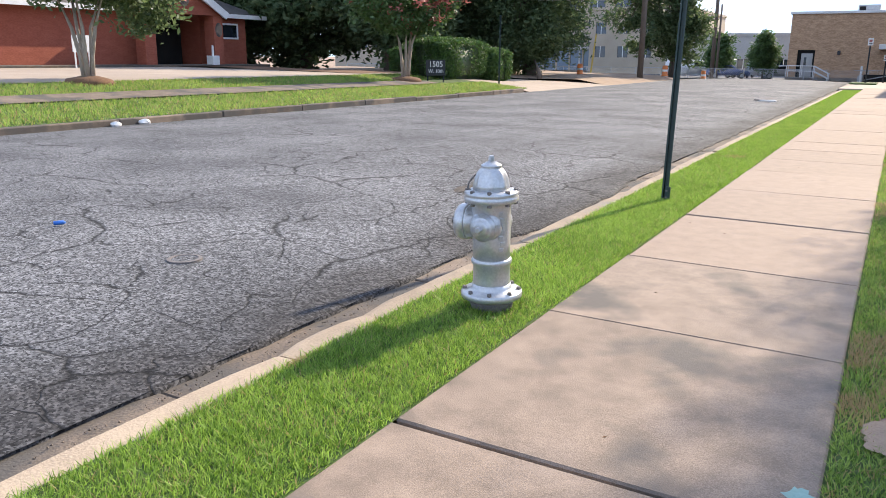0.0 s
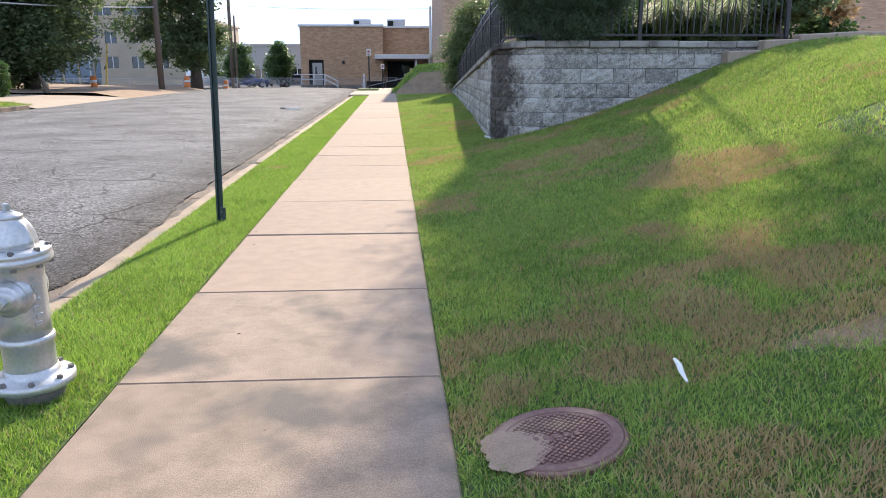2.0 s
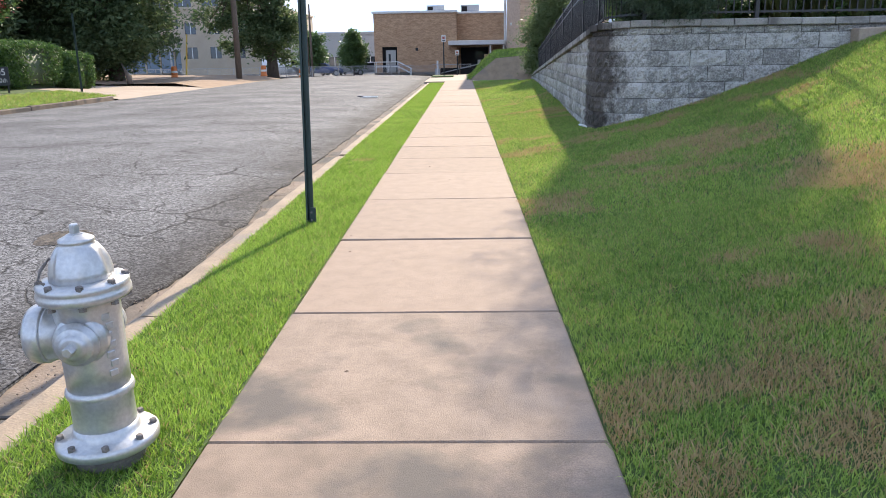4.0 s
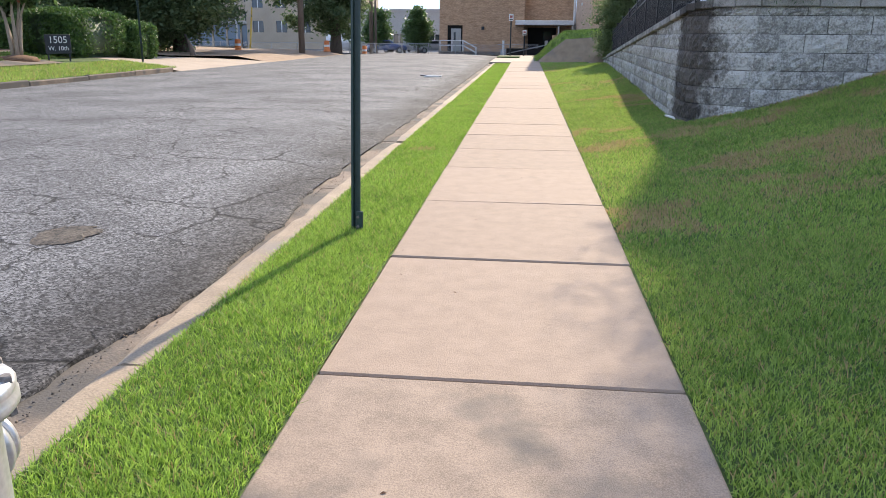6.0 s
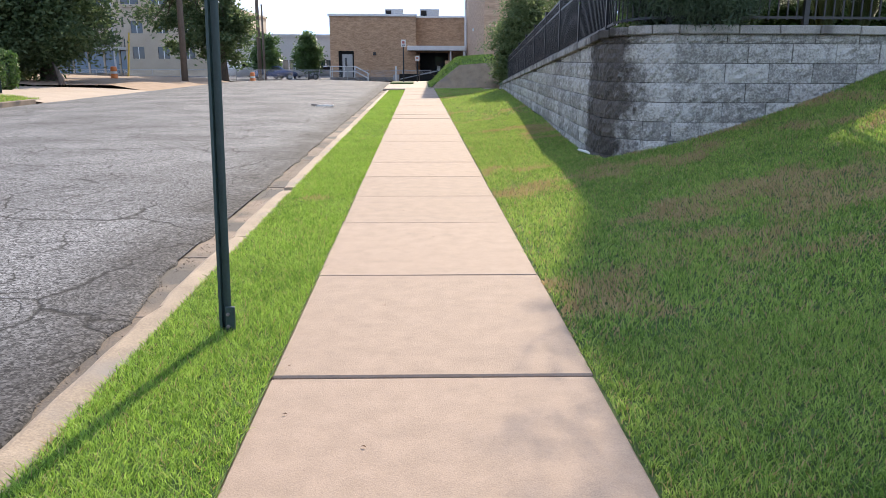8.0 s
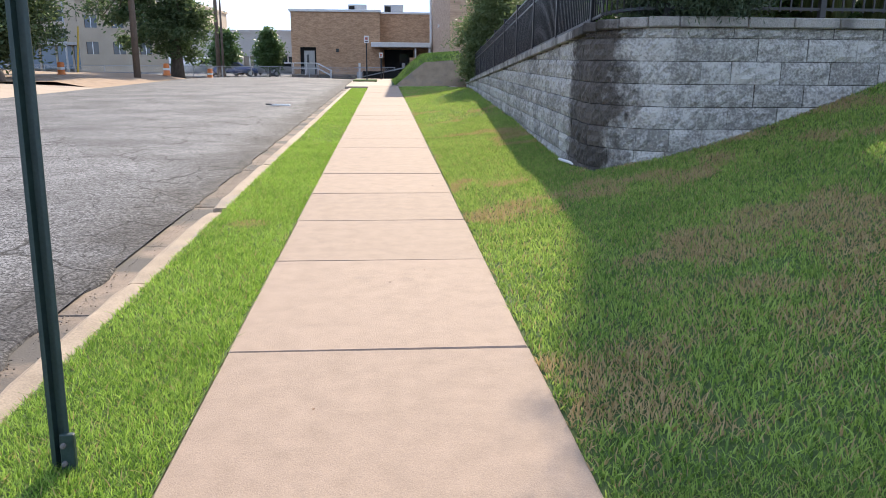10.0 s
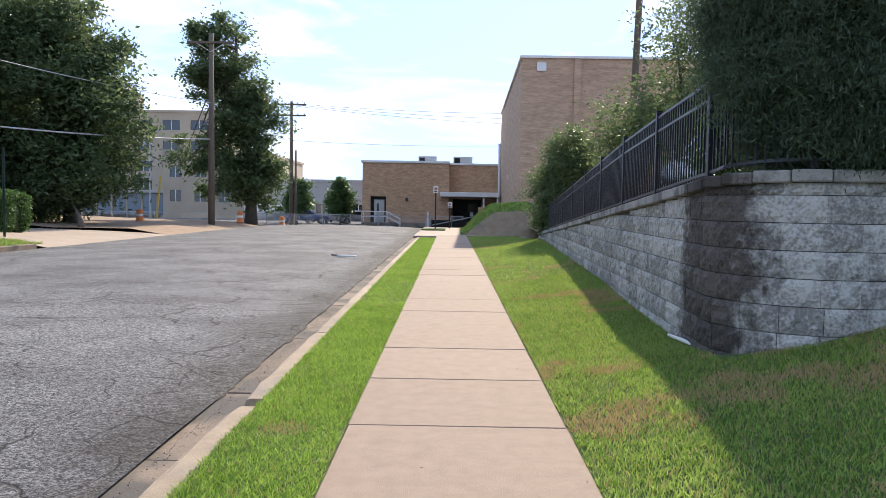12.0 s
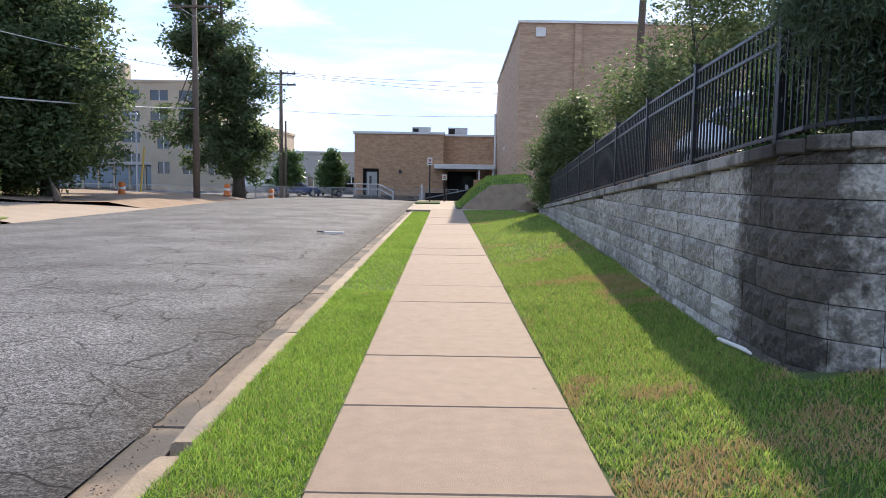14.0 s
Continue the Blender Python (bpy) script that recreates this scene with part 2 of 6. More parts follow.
def asphalt():
    m = bpy.data.materials.new("worn_asphalt")
    m.use_nodes = True
    n, l = m.node_tree.nodes, m.node_tree.links
    b = n["Principled BSDF"]
    geo = n.new("ShaderNodeNewGeometry")
    warp, wadd = n.new("ShaderNodeTexNoise"), n.new("ShaderNodeVectorMath")
    warp.inputs["Scale"].default_value, warp.inputs["Detail"].default_value = 1.1, 5.0
    wsc = n.new("ShaderNodeVectorMath")
    wsc.operation = "SCALE"
    wsc.inputs["Scale"].default_value = 0.9
    l.new(geo.outputs["Position"], warp.inputs["Vector"])
    l.new(warp.outputs["Color"], wsc.inputs[0])
    l.new(geo.outputs["Position"], wadd.inputs[0])
    l.new(wsc.outputs[0], wadd.inputs[1])

    def crack(scale, width):
        v = n.new("ShaderNodeTexVoronoi")
        v.feature = "DISTANCE_TO_EDGE"
        v.inputs["Scale"].default_value = scale
        v.voronoi_dimensions = "2D"
        l.new(wadd.outputs[0], v.inputs["Vector"])
        gate = n.new("ShaderNodeTexNoise")
        gate.inputs["Scale"].default_value, gate.inputs["Detail"].default_value = scale * 0.9, 3.0
        l.new(geo.outputs["Position"], gate.inputs["Vector"])
        gr = n.new("ShaderNodeMapRange")
        gr.inputs["From Min"].default_value, gr.inputs["From Max"].default_value = 0.42, 0.66
        gr.inputs["To Min"].default_value, gr.inputs["To Max"].default_value = 0.0, width
        l.new(gate.outputs["Fac"], gr.inputs["Value"])
        lt = n.new("ShaderNodeMath")
        lt.operation = "DIVIDE"
        l.new(v.outputs["Distance"], lt.inputs[0])
        mx = n.new("ShaderNodeMath")
        mx.operation = "MAXIMUM"
        mx.inputs[1].default_value = 0.0004
        l.new(gr.outputs[0], mx.inputs[0])
        l.new(mx.outputs[0], lt.inputs[1])
        cl = n.new("ShaderNodeMath")
        cl.operation = "MINIMUM"
        cl.inputs[1].default_value = 1.0
        l.new(lt.outputs[0], cl.inputs[0])
        return cl.outputs[0]

    c1, c2 = crack(0.55, 0.026), crack(1.5, 0.040)
    cm = n.new("ShaderNodeMath")
    cm.operation = "MULTIPLY"
    l.new(c1, cm.inputs[0])
    l.new(c2, cm.inputs[1])
    big, grit = n.new("ShaderNodeTexNoise"), n.new("ShaderNodeTexVoronoi")
    big.inputs["Scale"].default_value, big.inputs["Detail"].default_value = 0.55, 8.0
    grit.inputs["Scale"].default_value = 80.0
    l.new(geo.outputs["Position"], big.inputs["Vector"])
    l.new(geo.outputs["Position"], grit.inputs["Vector"])
    r1, r2 = n.new("ShaderNodeValToRGB"), n.new("ShaderNodeValToRGB")
    r1.color_ramp.elements[0].position, r1.color_ramp.elements[0].color = 0.34, (0.070, 0.071, 0.076, 1)
    r1.color_ramp.elements[1].position, r1.color_ramp.elements[1].color = 0.62, (0.122, 0.124, 0.130, 1)
    r2.color_ramp.elements[0].position, r2.color_ramp.elements[0].color = 0.12, (0.36, 0.36, 0.37, 1)
    r2.color_ramp.elements[1].position, r2.color_ramp.elements[1].color = 0.96, (2.2, 2.17, 2.12, 1)
    l.new(big.outputs["Fac"], r1.inputs["Fac"])
    sep = n.new("ShaderNodeSeparateColor")
    l.new(grit.outputs["Color"], sep.inputs[0])
    l.new(sep.outputs[0], r2.inputs["Fac"])
    mul, mul2 = n.new("ShaderNodeMix"), n.new("ShaderNodeMix")
    for x in (mul, mul2):
        x.data_type, x.blend_type = "RGBA", "MULTIPLY"
        x.inputs[0].default_value = 1.0
    l.new(r1.outputs["Color"], mul.inputs[6])
    l.new(r2.outputs["Color"], mul.inputs[7])
    cr = n.new("ShaderNodeMapRange")
    cr.inputs["To Min"].default_value = 0.12
    l.new(cm.outputs[0], cr.inputs["Value"])
    l.new(mul.outputs[2], mul2.inputs[6])
    l.new(cr.outputs[0], mul2.inputs[7])
    coarse, cmr, mulc = n.new("ShaderNodeTexNoise"), n.new("ShaderNodeMapRange"), n.new("ShaderNodeMix")
    coarse.inputs["Scale"].default_value, coarse.inputs["Detail"].default_value, coarse.inputs["Roughness"].default_value = 22.0, 5.0, 0.75
    l.new(geo.outputs["Position"], coarse.inputs["Vector"])
    cmr.inputs["From Min"].default_value, cmr.inputs["From Max"].default_value = 0.36, 0.64
    cmr.inputs["To Min"].default_value, cmr.inputs["To Max"].default_value = 0.5, 1.5
    l.new(coarse.outputs["Fac"], cmr.inputs["Value"])
    mulc.data_type, mulc.blend_type = "RGBA", "MULTIPLY"
    mulc.inputs[0].default_value = 1.0
    l.new(mul2.outputs[2], mulc.inputs[6])
    l.new(cmr.outputs[0], mulc.inputs[7])
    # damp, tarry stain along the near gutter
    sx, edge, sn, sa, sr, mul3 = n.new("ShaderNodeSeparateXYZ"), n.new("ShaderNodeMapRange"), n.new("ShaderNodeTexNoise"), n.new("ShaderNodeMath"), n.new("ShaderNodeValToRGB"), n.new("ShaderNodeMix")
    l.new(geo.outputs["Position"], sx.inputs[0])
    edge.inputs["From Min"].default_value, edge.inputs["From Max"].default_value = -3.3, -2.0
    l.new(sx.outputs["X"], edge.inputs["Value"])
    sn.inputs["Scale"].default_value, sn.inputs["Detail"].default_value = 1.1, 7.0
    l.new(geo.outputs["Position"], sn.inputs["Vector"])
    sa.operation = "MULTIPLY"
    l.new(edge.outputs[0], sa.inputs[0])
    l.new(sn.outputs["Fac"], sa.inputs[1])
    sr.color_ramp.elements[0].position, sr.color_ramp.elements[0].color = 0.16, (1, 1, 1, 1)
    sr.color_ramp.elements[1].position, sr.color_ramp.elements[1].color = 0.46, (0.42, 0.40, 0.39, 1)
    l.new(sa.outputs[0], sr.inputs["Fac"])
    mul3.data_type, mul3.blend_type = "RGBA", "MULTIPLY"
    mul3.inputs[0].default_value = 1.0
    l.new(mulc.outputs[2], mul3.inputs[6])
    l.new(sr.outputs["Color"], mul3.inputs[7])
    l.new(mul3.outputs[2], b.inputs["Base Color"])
    b.inputs["Roughness"].default_value, b.inputs["Specular IOR Level"].default_value = 0.9, 0.3
    hs = n.new("ShaderNodeMath")
    hs.operation = "MULTIPLY_ADD"
    hs.inputs[1].default_value = 2.5
    l.new(cm.outputs[0], hs.inputs[0])
    l.new(sep.outputs[0], hs.inputs[2])
    bp = n.new("ShaderNodeBump")
    bp.inputs["Strength"].default_value, bp.inputs["Distance"].default_value = 0.4, 0.005
    l.new(hs.outputs[0], bp.inputs["Height"])
    l.new(bp.outputs["Normal"], b.inputs["Normal"])
    return m


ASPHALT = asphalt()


def stained_wall(m, centre, reach):
    """A dark water stain that runs down the rounded corner of the block wall."""
    n, l = m.node_tree.nodes, m.node_tree.links
    geo, mp, dist = n.new("ShaderNodeNewGeometry"), n.new("ShaderNodeMapping"), n.new("ShaderNodeVectorMath")
    mp.inputs["Scale"].default_value = (1, 1, 0.0)
    dist.operation = "DISTANCE"
    dist.inputs[1].default_value = (*centre, 0)
    l.new(geo.outputs["Position"], mp.inputs["Vector"])
    l.new(mp.outputs["Vector"], dist.inputs[0])
    tx, add, ramp = n.new("ShaderNodeTexNoise"), n.new("ShaderNodeMath"), n.new("ShaderNodeValToRGB")
    tx.inputs["Scale"].default_value, tx.inputs["Detail"].default_value, tx.inputs["Roughness"].default_value = 3.2, 9.0, 0.7
    l.new(geo.outputs["Position"], tx.inputs["Vector"])
    add.operation = "MULTIPLY_ADD"
    add.inputs[1].default_value = 0.9
    l.new(tx.outputs["Fac"], add.inputs[0])
    near = n.new("ShaderNodeMapRange")
    near.inputs["From Min"].default_value, near.inputs["From Max"].default_value = 0.0, reach * 2
    l.new(dist.outputs["Value"], near.inputs["Value"])
    l.new(near.outputs[0], add.inputs[2])
    ramp.color_ramp.elements[0].position, ramp.color_ramp.elements[0].color = 0.80, (0.22, 0.20, 0.19, 1)
    ramp.color_ramp.elements[1].position, ramp.color_ramp.elements[1].color = 0.98, (1, 1, 1, 1)
    l.new(add.outputs[0], ramp.inputs["Fac"])
    b = n["Principled BSDF"]
    old = b.inputs["Base Color"].links[0].from_socket
    mx = n.new("ShaderNodeMix")
    mx.data_type, mx.blend_type = "RGBA", "MULTIPLY"
    mx.inputs[0].default_value = 1.0
    l.new(old, mx.inputs[6])
    l.new(ramp.outputs["Color"], mx.inputs[7])
    l.new(mx.outputs[2], b.inputs["Base Color"])


stained_wall(BLOCK, (2.43, 10.4), 0.82)
stained_wall(CAP, (2.43, 10.4), 0.7)


# ---- mesh helpers ----
def part(name, bm, material, parent, label="", smooth=False):
    """One bmesh as one mesh object under a thing or a part."""
    me = bpy.data.meshes.new(name)
    bm.to_mesh(me)
    bm.free()
    me.materials.append(material)
    if smooth:
        me.polygons.foreach_set("use_smooth", [True] * len(me.polygons))
    ob = new(name, me)
    ob.parent = parent
    if label:
        ob["label"] = label
    return ob


def thing(name, label, category, group="", kind="", at=None):
    ob = new(name)
    if at is not None:
        ob.matrix_basis = at
    return tagged(ob, label, category, group, kind)


def whole(name, bm, material, label, category, group="", kind="", smooth=False):
    return tagged(part(name, bm, material, None, "", smooth), label, category, group, kind)


def box(bm, x0, x1, y0, y1, z0, z1, m=None):
    v = [bm.verts.new((x, y, z)) for z in (z0, z1) for y in (y0, y1) for x in (x0, x1)]
    for f in ((0, 2, 3, 1), (4, 5, 7, 6), (0, 1, 5, 4), (2, 6, 7, 3), (0, 4, 6, 2), (1, 3, 7, 5)):
        bm.faces.new([v[i] for i in f])
    if m is not None:
        bmesh.ops.transform(bm, matrix=m, verts=v)
    return v


def bbox(x0, x1, y0, y1, z0, z1, bevel=0.01, m=None, seg=1):
    bm = bmesh.new()
    box(bm, x0, x1, y0, y1, z0, z1)
    if bevel:
        bmesh.ops.bevel(bm, geom=bm.edges[:], offset=bevel, segments=seg, affect="EDGES")
    if m is not None:
        bmesh.ops.transform(bm, matrix=m, verts=bm.verts)
    return bm


def tube(bm, pts, radii, n=8, cap=True):
    """A tapered tube along points."""
    rings = []
    for i, p in enumerate(pts):
        p = Vector(p)
        d = (Vector(pts[min(i + 1, len(pts) - 1)]) - Vector(pts[max(i - 1, 0)])).normalized()
        a = d.orthogonal().normalized() if abs(d.z) < 0.9 else Vector((1, 0, 0)).cross(d).normalized()
        b = d.cross(a)
        rings.append([bm.verts.new(p + (a * math.cos(2 * math.pi * k / n) + b * math.sin(2 * math.pi * k / n)) * radii[i]) for k in range(n)])
    for r, s in zip(rings, rings[1:]):
        for k in range(n):
            bm.faces.new((r[k], r[(k + 1) % n], s[(k + 1) % n], s[k]))
    if cap:
        bm.faces.new(rings[0][::-1])
        bm.faces.new(rings[-1])
    return bm


def lathe(bm, profile, n=24, m=None):
    """A turned shape: profile of (radius, height)."""
    rings = [[bm.verts.new((r * math.cos(2 * math.pi * k / n), r * math.sin(2 * math.pi * k / n), z)) for k in range(n)] for r, z in profile]
    for r, s in zip(rings, rings[1:]):
        for k in range(n):
            bm.faces.new((r[k], r[(k + 1) % n], s[(k + 1) % n], s[k]))
    bm.faces.new(rings[0][::-1])
    bm.faces.new(rings[-1])
    if m is not None:
        bmesh.ops.transform(bm, matrix=m, verts=[v for r in rings for v in r])
    return bm


def soup(name, verts, faces, materials, index=None, parent=None):
    """A mesh from arrays: many quads or triangles at once."""
    me = bpy.data.meshes.new(name)
    k = faces.shape[1]
    me.vertices.add(len(verts))
    me.vertices.foreach_set("co", np.asarray(verts, np.float32).ravel())
    me.loops.add(faces.size)
    me.loops.foreach_set("vertex_index", faces.astype(np.int32).ravel())
    me.polygons.add(len(faces))
    me.polygons.foreach_set("loop_start", np.arange(0, faces.size, k, dtype=np.int32))
    for m in materials:
        me.materials.append(m)
    if index is not None:
        me.polygons.foreach_set("material_index", index.astype(np.int32))
    me.update(calc_edges=True)
    ob = new(name, me)
    ob.parent = parent
    return ob


def smooth01(a, b, x):
    t = np.clip((x - a) / (b - a), 0, 1)
    return t * t * (3 - 2 * t)


# ---- the ground's shape ----
WALK_X, KERB_IN, KERB_OUT, PAN_X, FAR_KERB = 0.76, -1.50, -1.69, -1.97, -13.6
WALK_END = 42.2


def slide(y):
    """Draws a thing laid out at y on the long plan to its place along the street, which falls away past its crest."""
    return pose(0, 0.9287 * y - 0.07 - y, -0.65 * float(smooth01(36, 50, y)))


def road_z(x, y):
    c = (x - (PAN_X + FAR_KERB) / 2) / ((PAN_X - FAR_KERB) / 2)
    return -0.085 + 0.13 * (1 - np.clip(c * c, 0, 1))


def lawn_z(x, y):
    """Height of the grass bank beside the walk."""
    u = np.maximum(x - WALK_X, 0)
    raw = 0.12 * u + 0.033 * u * u
    crest = 1.95 - 0.05 * np.clip(9.4 - y, 0, 14)
    bank = np.where(u < 3.0, raw, crest - np.log1p(np.exp(np.clip((crest - raw) * 4.0, -60, 60))) / 4.0)
    bank = bank * (1 - 0.45 * smooth01(9.3, 11.0, y) + 0.3 * smooth01(12, 18, y))
    return bank * (1 - 0.9 * smooth01(28, 41, y))


def west_z(x, y):
    """Height of the far side of the street."""
    u = np.maximum(FAR_KERB - x, 0)
    return 0.06 + 0.10 * np.minimum(u, 6.0) * (1 - 0.8 * smooth01(28.7, 37, y)) + 0.012 * np.clip(u - 6.0, 0, 14)


def sheet(name, x0, x1, y0, y1, nx, ny, fz, material, parent=None):
    xs, ys = np.meshgrid(np.linspace(x0, x1, nx + 1), np.linspace(y0, y1, ny + 1))
    v = np.stack([xs, ys, fz(xs, ys) + 0 * xs], -1).reshape(-1, 3)
    i = np.arange(nx * ny)
    a = (i // nx) * (nx + 1) + i % nx
    f = np.stack([a, a + 1, a + nx + 2, a + nx + 1], -1)
    ob = soup(name, v, f, [material], parent=parent)
    ob.data.polygons.foreach_set("use_smooth", [True] * len(f))
    return ob


# ---- plants ----
def leaf_cloud(name, blobs, count, size, material, parent, seed, clump=0.35, per=26, flat=0.25, materials=None, share=0.0, hollow=0.55, squash=1.0, slim=0.45, rise=0.6, lobed=True):
    """Small leaves in clumps that fill ellipsoids (x, y, z, rx, ry, rz) unevenly."""
    rng = np.random.default_rng(seed)
    vol = np.array([b[3] * b[4] * b[5] for b in blobs]) ** (2 / 3)
    n_cl = max(6, count // per)
    which = rng.choice(len(blobs), n_cl, p=vol / vol.sum())
    d = rng.normal(size=(n_cl, 3))
    d /= np.linalg.norm(d, axis=1)[:, None]
    r = hollow + (1 - hollow) * rng.random(n_cl) ** 0.6
    lobes = rng.normal(size=(16, 3))
    lobes /= np.linalg.norm(lobes, axis=1)[:, None]
    r *= (0.70 if lobed else 0.92) + (0.46 if lobed else 0.12) * np.max(np.clip(d @ lobes.T, 0, 1), axis=1) ** 7 + 0.06 * rng.normal(size=n_cl)
    b = np.array(blobs)[which]
    centre = b[:, :3] + d * r[:, None] * b[:, 3:]
    own = np.repeat(np.arange(n_cl), per)
    p = centre[own] + rng.normal(size=(len(own), 3)) * clump * np.array([1, 1, 0.7]) * (0.6 + 0.8 * rng.random(n_cl))[own][:, None]
    a = rng.normal(size=p.shape)
    a[:, 2] *= rise
    a /= np.linalg.norm(a, axis=1)[:, None]
    c = rng.normal(size=p.shape)
    c = np.cross(a, c)
    c /= np.linalg.norm(c, axis=1)[:, None] + 1e-9
    s = size * (0.6 + 0.8 * rng.random(len(p)))[:, None]
    nrm = np.cross(a, c)
    v = np.stack([p - a * s, p + c * s * slim + nrm * s * flat, p + a * s * squash, p - c * s * slim + nrm * s * flat], 1).reshape(-1, 3)
    f = np.arange(len(v)).reshape(-1, 4)
    idx = None
    if materials and share:
        idx = np.repeat((rng.random(n_cl) < share).astype(int), per)
    return soup(name, v, f, [material] + (materials or []), idx, parent)


def limbs(base, blobs, r0, seed, count=10, split=0.4):
    """A bent, tapered trunk with limbs that reach into the crown."""
    rng = random.Random(seed)
    bm, lb = bmesh.new(), bmesh.new()
    top = max(b[2] for b in blobs)
    cx, cy = sum(b[0] for b in blobs) / len(blobs), sum(b[1] for b in blobs) / len(blobs)
    pts = []
    for i in range(7):
        t = i / 6
        pts.append((base[0] + (cx - base[0]) * t * t + rng.uniform(-1, 1) * 0.25 * r0 * i, base[1] + (cy - base[1]) * t * t + rng.uniform(-1, 1) * 0.25 * r0 * i, base[2] - 0.15 + (top - base[2]) * t))
    tube(bm, pts, [r0 * (1.35 if i == 0 else 1 - 0.13 * i) for i in range(7)], 10)
    for k in range(count):
        t = split + (0.95 - split) * k / count
        i = min(5, int(t * 6))
        p = Vector(pts[i]).lerp(Vector(pts[i + 1]), t * 6 - i)
        b = rng.choice(blobs)
        q = Vector((b[0] + rng.uniform(-0.7, 0.7) * b[3], b[1] + rng.uniform(-0.7, 0.7) * b[4], b[2] + rng.uniform(-0.5, 0.7) * b[5]))
        m = p.lerp(q, 0.5) + Vector((rng.uniform(-0.2, 0.2), rng.uniform(-0.2, 0.2), 0.12)) * (q - p).length * 0.5
        rr = r0 * (0.5 - 0.3 * t)
        tube(lb, [p, p.lerp(m, 0.55), m, q], [rr, rr * 0.75, rr * 0.5, rr * 0.12], 6)
    return bm, lb


def tree(name, label, base, blobs, r0, count, size, leaf, seed, bark=None, clump=0.5, category="tree", materials=None, share=0.0, hollow=0.5, limb_count=12, split=0.35, per=26):
    t = thing(name, label, category, at=slide(base[1]))
    bm, lb = limbs(base, blobs, r0, seed, limb_count, split)
    part("trunk", bm, bark or BARK, t, "", True)
    part("branching", lb, bark or BARK, t, "", True)
    leaf_cloud("crown", blobs, count, size, leaf, t, seed, clump, per, materials=materials, share=share, hollow=hollow)
    return t


def blades(name, xy, z, height, width, materials, index, seed, lean=0.5, label="", up=0.0):
    """One upright bent blade for each root."""
    rng = np.random.default_rng(seed)
    n = len(xy)
    h = height * (0.55 + 0.75 * rng.random(n)) if np.isscalar(height) else height * (0.7 + 0.5 * rng.random(n))
    a = rng.random(n) * 2 * np.pi
    w = np.stack([np.cos(a), np.sin(a), 0 * a], 1) * (width * (0.7 + 0.6 * rng.random(n)))[:, None]
    le = rng.normal(size=(n, 2)) * lean
    root = np.stack([xy[:, 0], xy[:, 1], z - 0.008], 1)
    mid = root + np.stack([le[:, 0] * h * 0.25, le[:, 1] * h * 0.25, h * 0.55], 1)
    tip = root + np.stack([le[:, 0] * h * 0.85, le[:, 1] * h * 0.85, h], 1)
    if width > 0.0065:
        v = np.stack([root - w, root + w, tip], 1).reshape(-1, 3)
        return tagged(soup(name, v, np.arange(3 * n).reshape(-1, 3), materials, index), label, "grass", kind="stuff")
    v = np.stack([root - w, root + w, mid + w * 0.8, mid - w * 0.8, tip], 1).reshape(-1, 3)
    k = np.arange(n) * 5
    f = np.concatenate([np.stack([k, k + 1, k + 2], 1), np.stack([k, k + 2, k + 3], 1), np.stack([k + 3, k + 2, k + 4], 1)])
    return tagged(soup(name, v, f, materials, np.tile(index, 3)), label, "grass", kind="stuff")


def value_noise(x, y, scale, seed):
    rng = np.random.default_rng(seed)
    g = rng.random((256, 256))
    u, v = x / scale + 100.3, y / scale + 100.7
    i, j = np.floor(u).astype(int), np.floor(v).astype(int)
    fu, fv = u - i, v - j
    fu, fv = fu * fu * (3 - 2 * fu), fv * fv * (3 - 2 * fv)
    i, j = i % 255, j % 255
    return (g[i, j] * (1 - fu) + g[i + 1, j] * fu) * (1 - fv) + (g[i, j + 1] * (1 - fu) + g[i + 1, j + 1] * fu) * fv


# ---- ground, street and walk ----
ground = tagged(sheet("ground", -1500, 1500, -1500, 1500, 6, 6, lambda x, y: -1.0 + 0 * x, CLAY), "bare reddish earth far around the street", "ground", kind="structure")
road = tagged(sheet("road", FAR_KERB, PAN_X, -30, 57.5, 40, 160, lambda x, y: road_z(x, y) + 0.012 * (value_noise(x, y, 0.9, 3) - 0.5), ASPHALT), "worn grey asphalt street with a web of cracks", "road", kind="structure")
junction = tagged(sheet("road_junction", -60, 6, 57.5, 103, 12, 40, lambda x, y: -0.02 - 0.58 * smooth01(57.5, 66, y), ASPHALT), "grey asphalt junction and parking area", "road", kind="structure")
apron = whole("driveway_apron", bbox(PAN_X, 3.9, WALK_END + 0.02, 57.5, -0.3, -0.02, 0.015), LOT, "pale concrete driveway crossing at the end of the walk", "driveway", kind="structure")
verge = tagged(sheet("verge_soil", KERB_IN - 0.02, -WALK_X - 0.006, -12, 39.5, 6, 120, lambda x, y: -0.012 + 0.012 * value_noise(x, y, 0.4, 5), TURF), "narrow grass strip between kerb and walk", "grass strip", kind="structure")


def bank_z(x, y):
    return lawn_z(x, y) - 0.03 + 0.02 * value_noise(x, y, 0.5, 6)


def wall_x(y):
    return 2.36 + 0.043 * (y - 10.7)


def cap_top(y):
    return 1.88 - 0.058 * np.maximum(y - 9.6, 0)


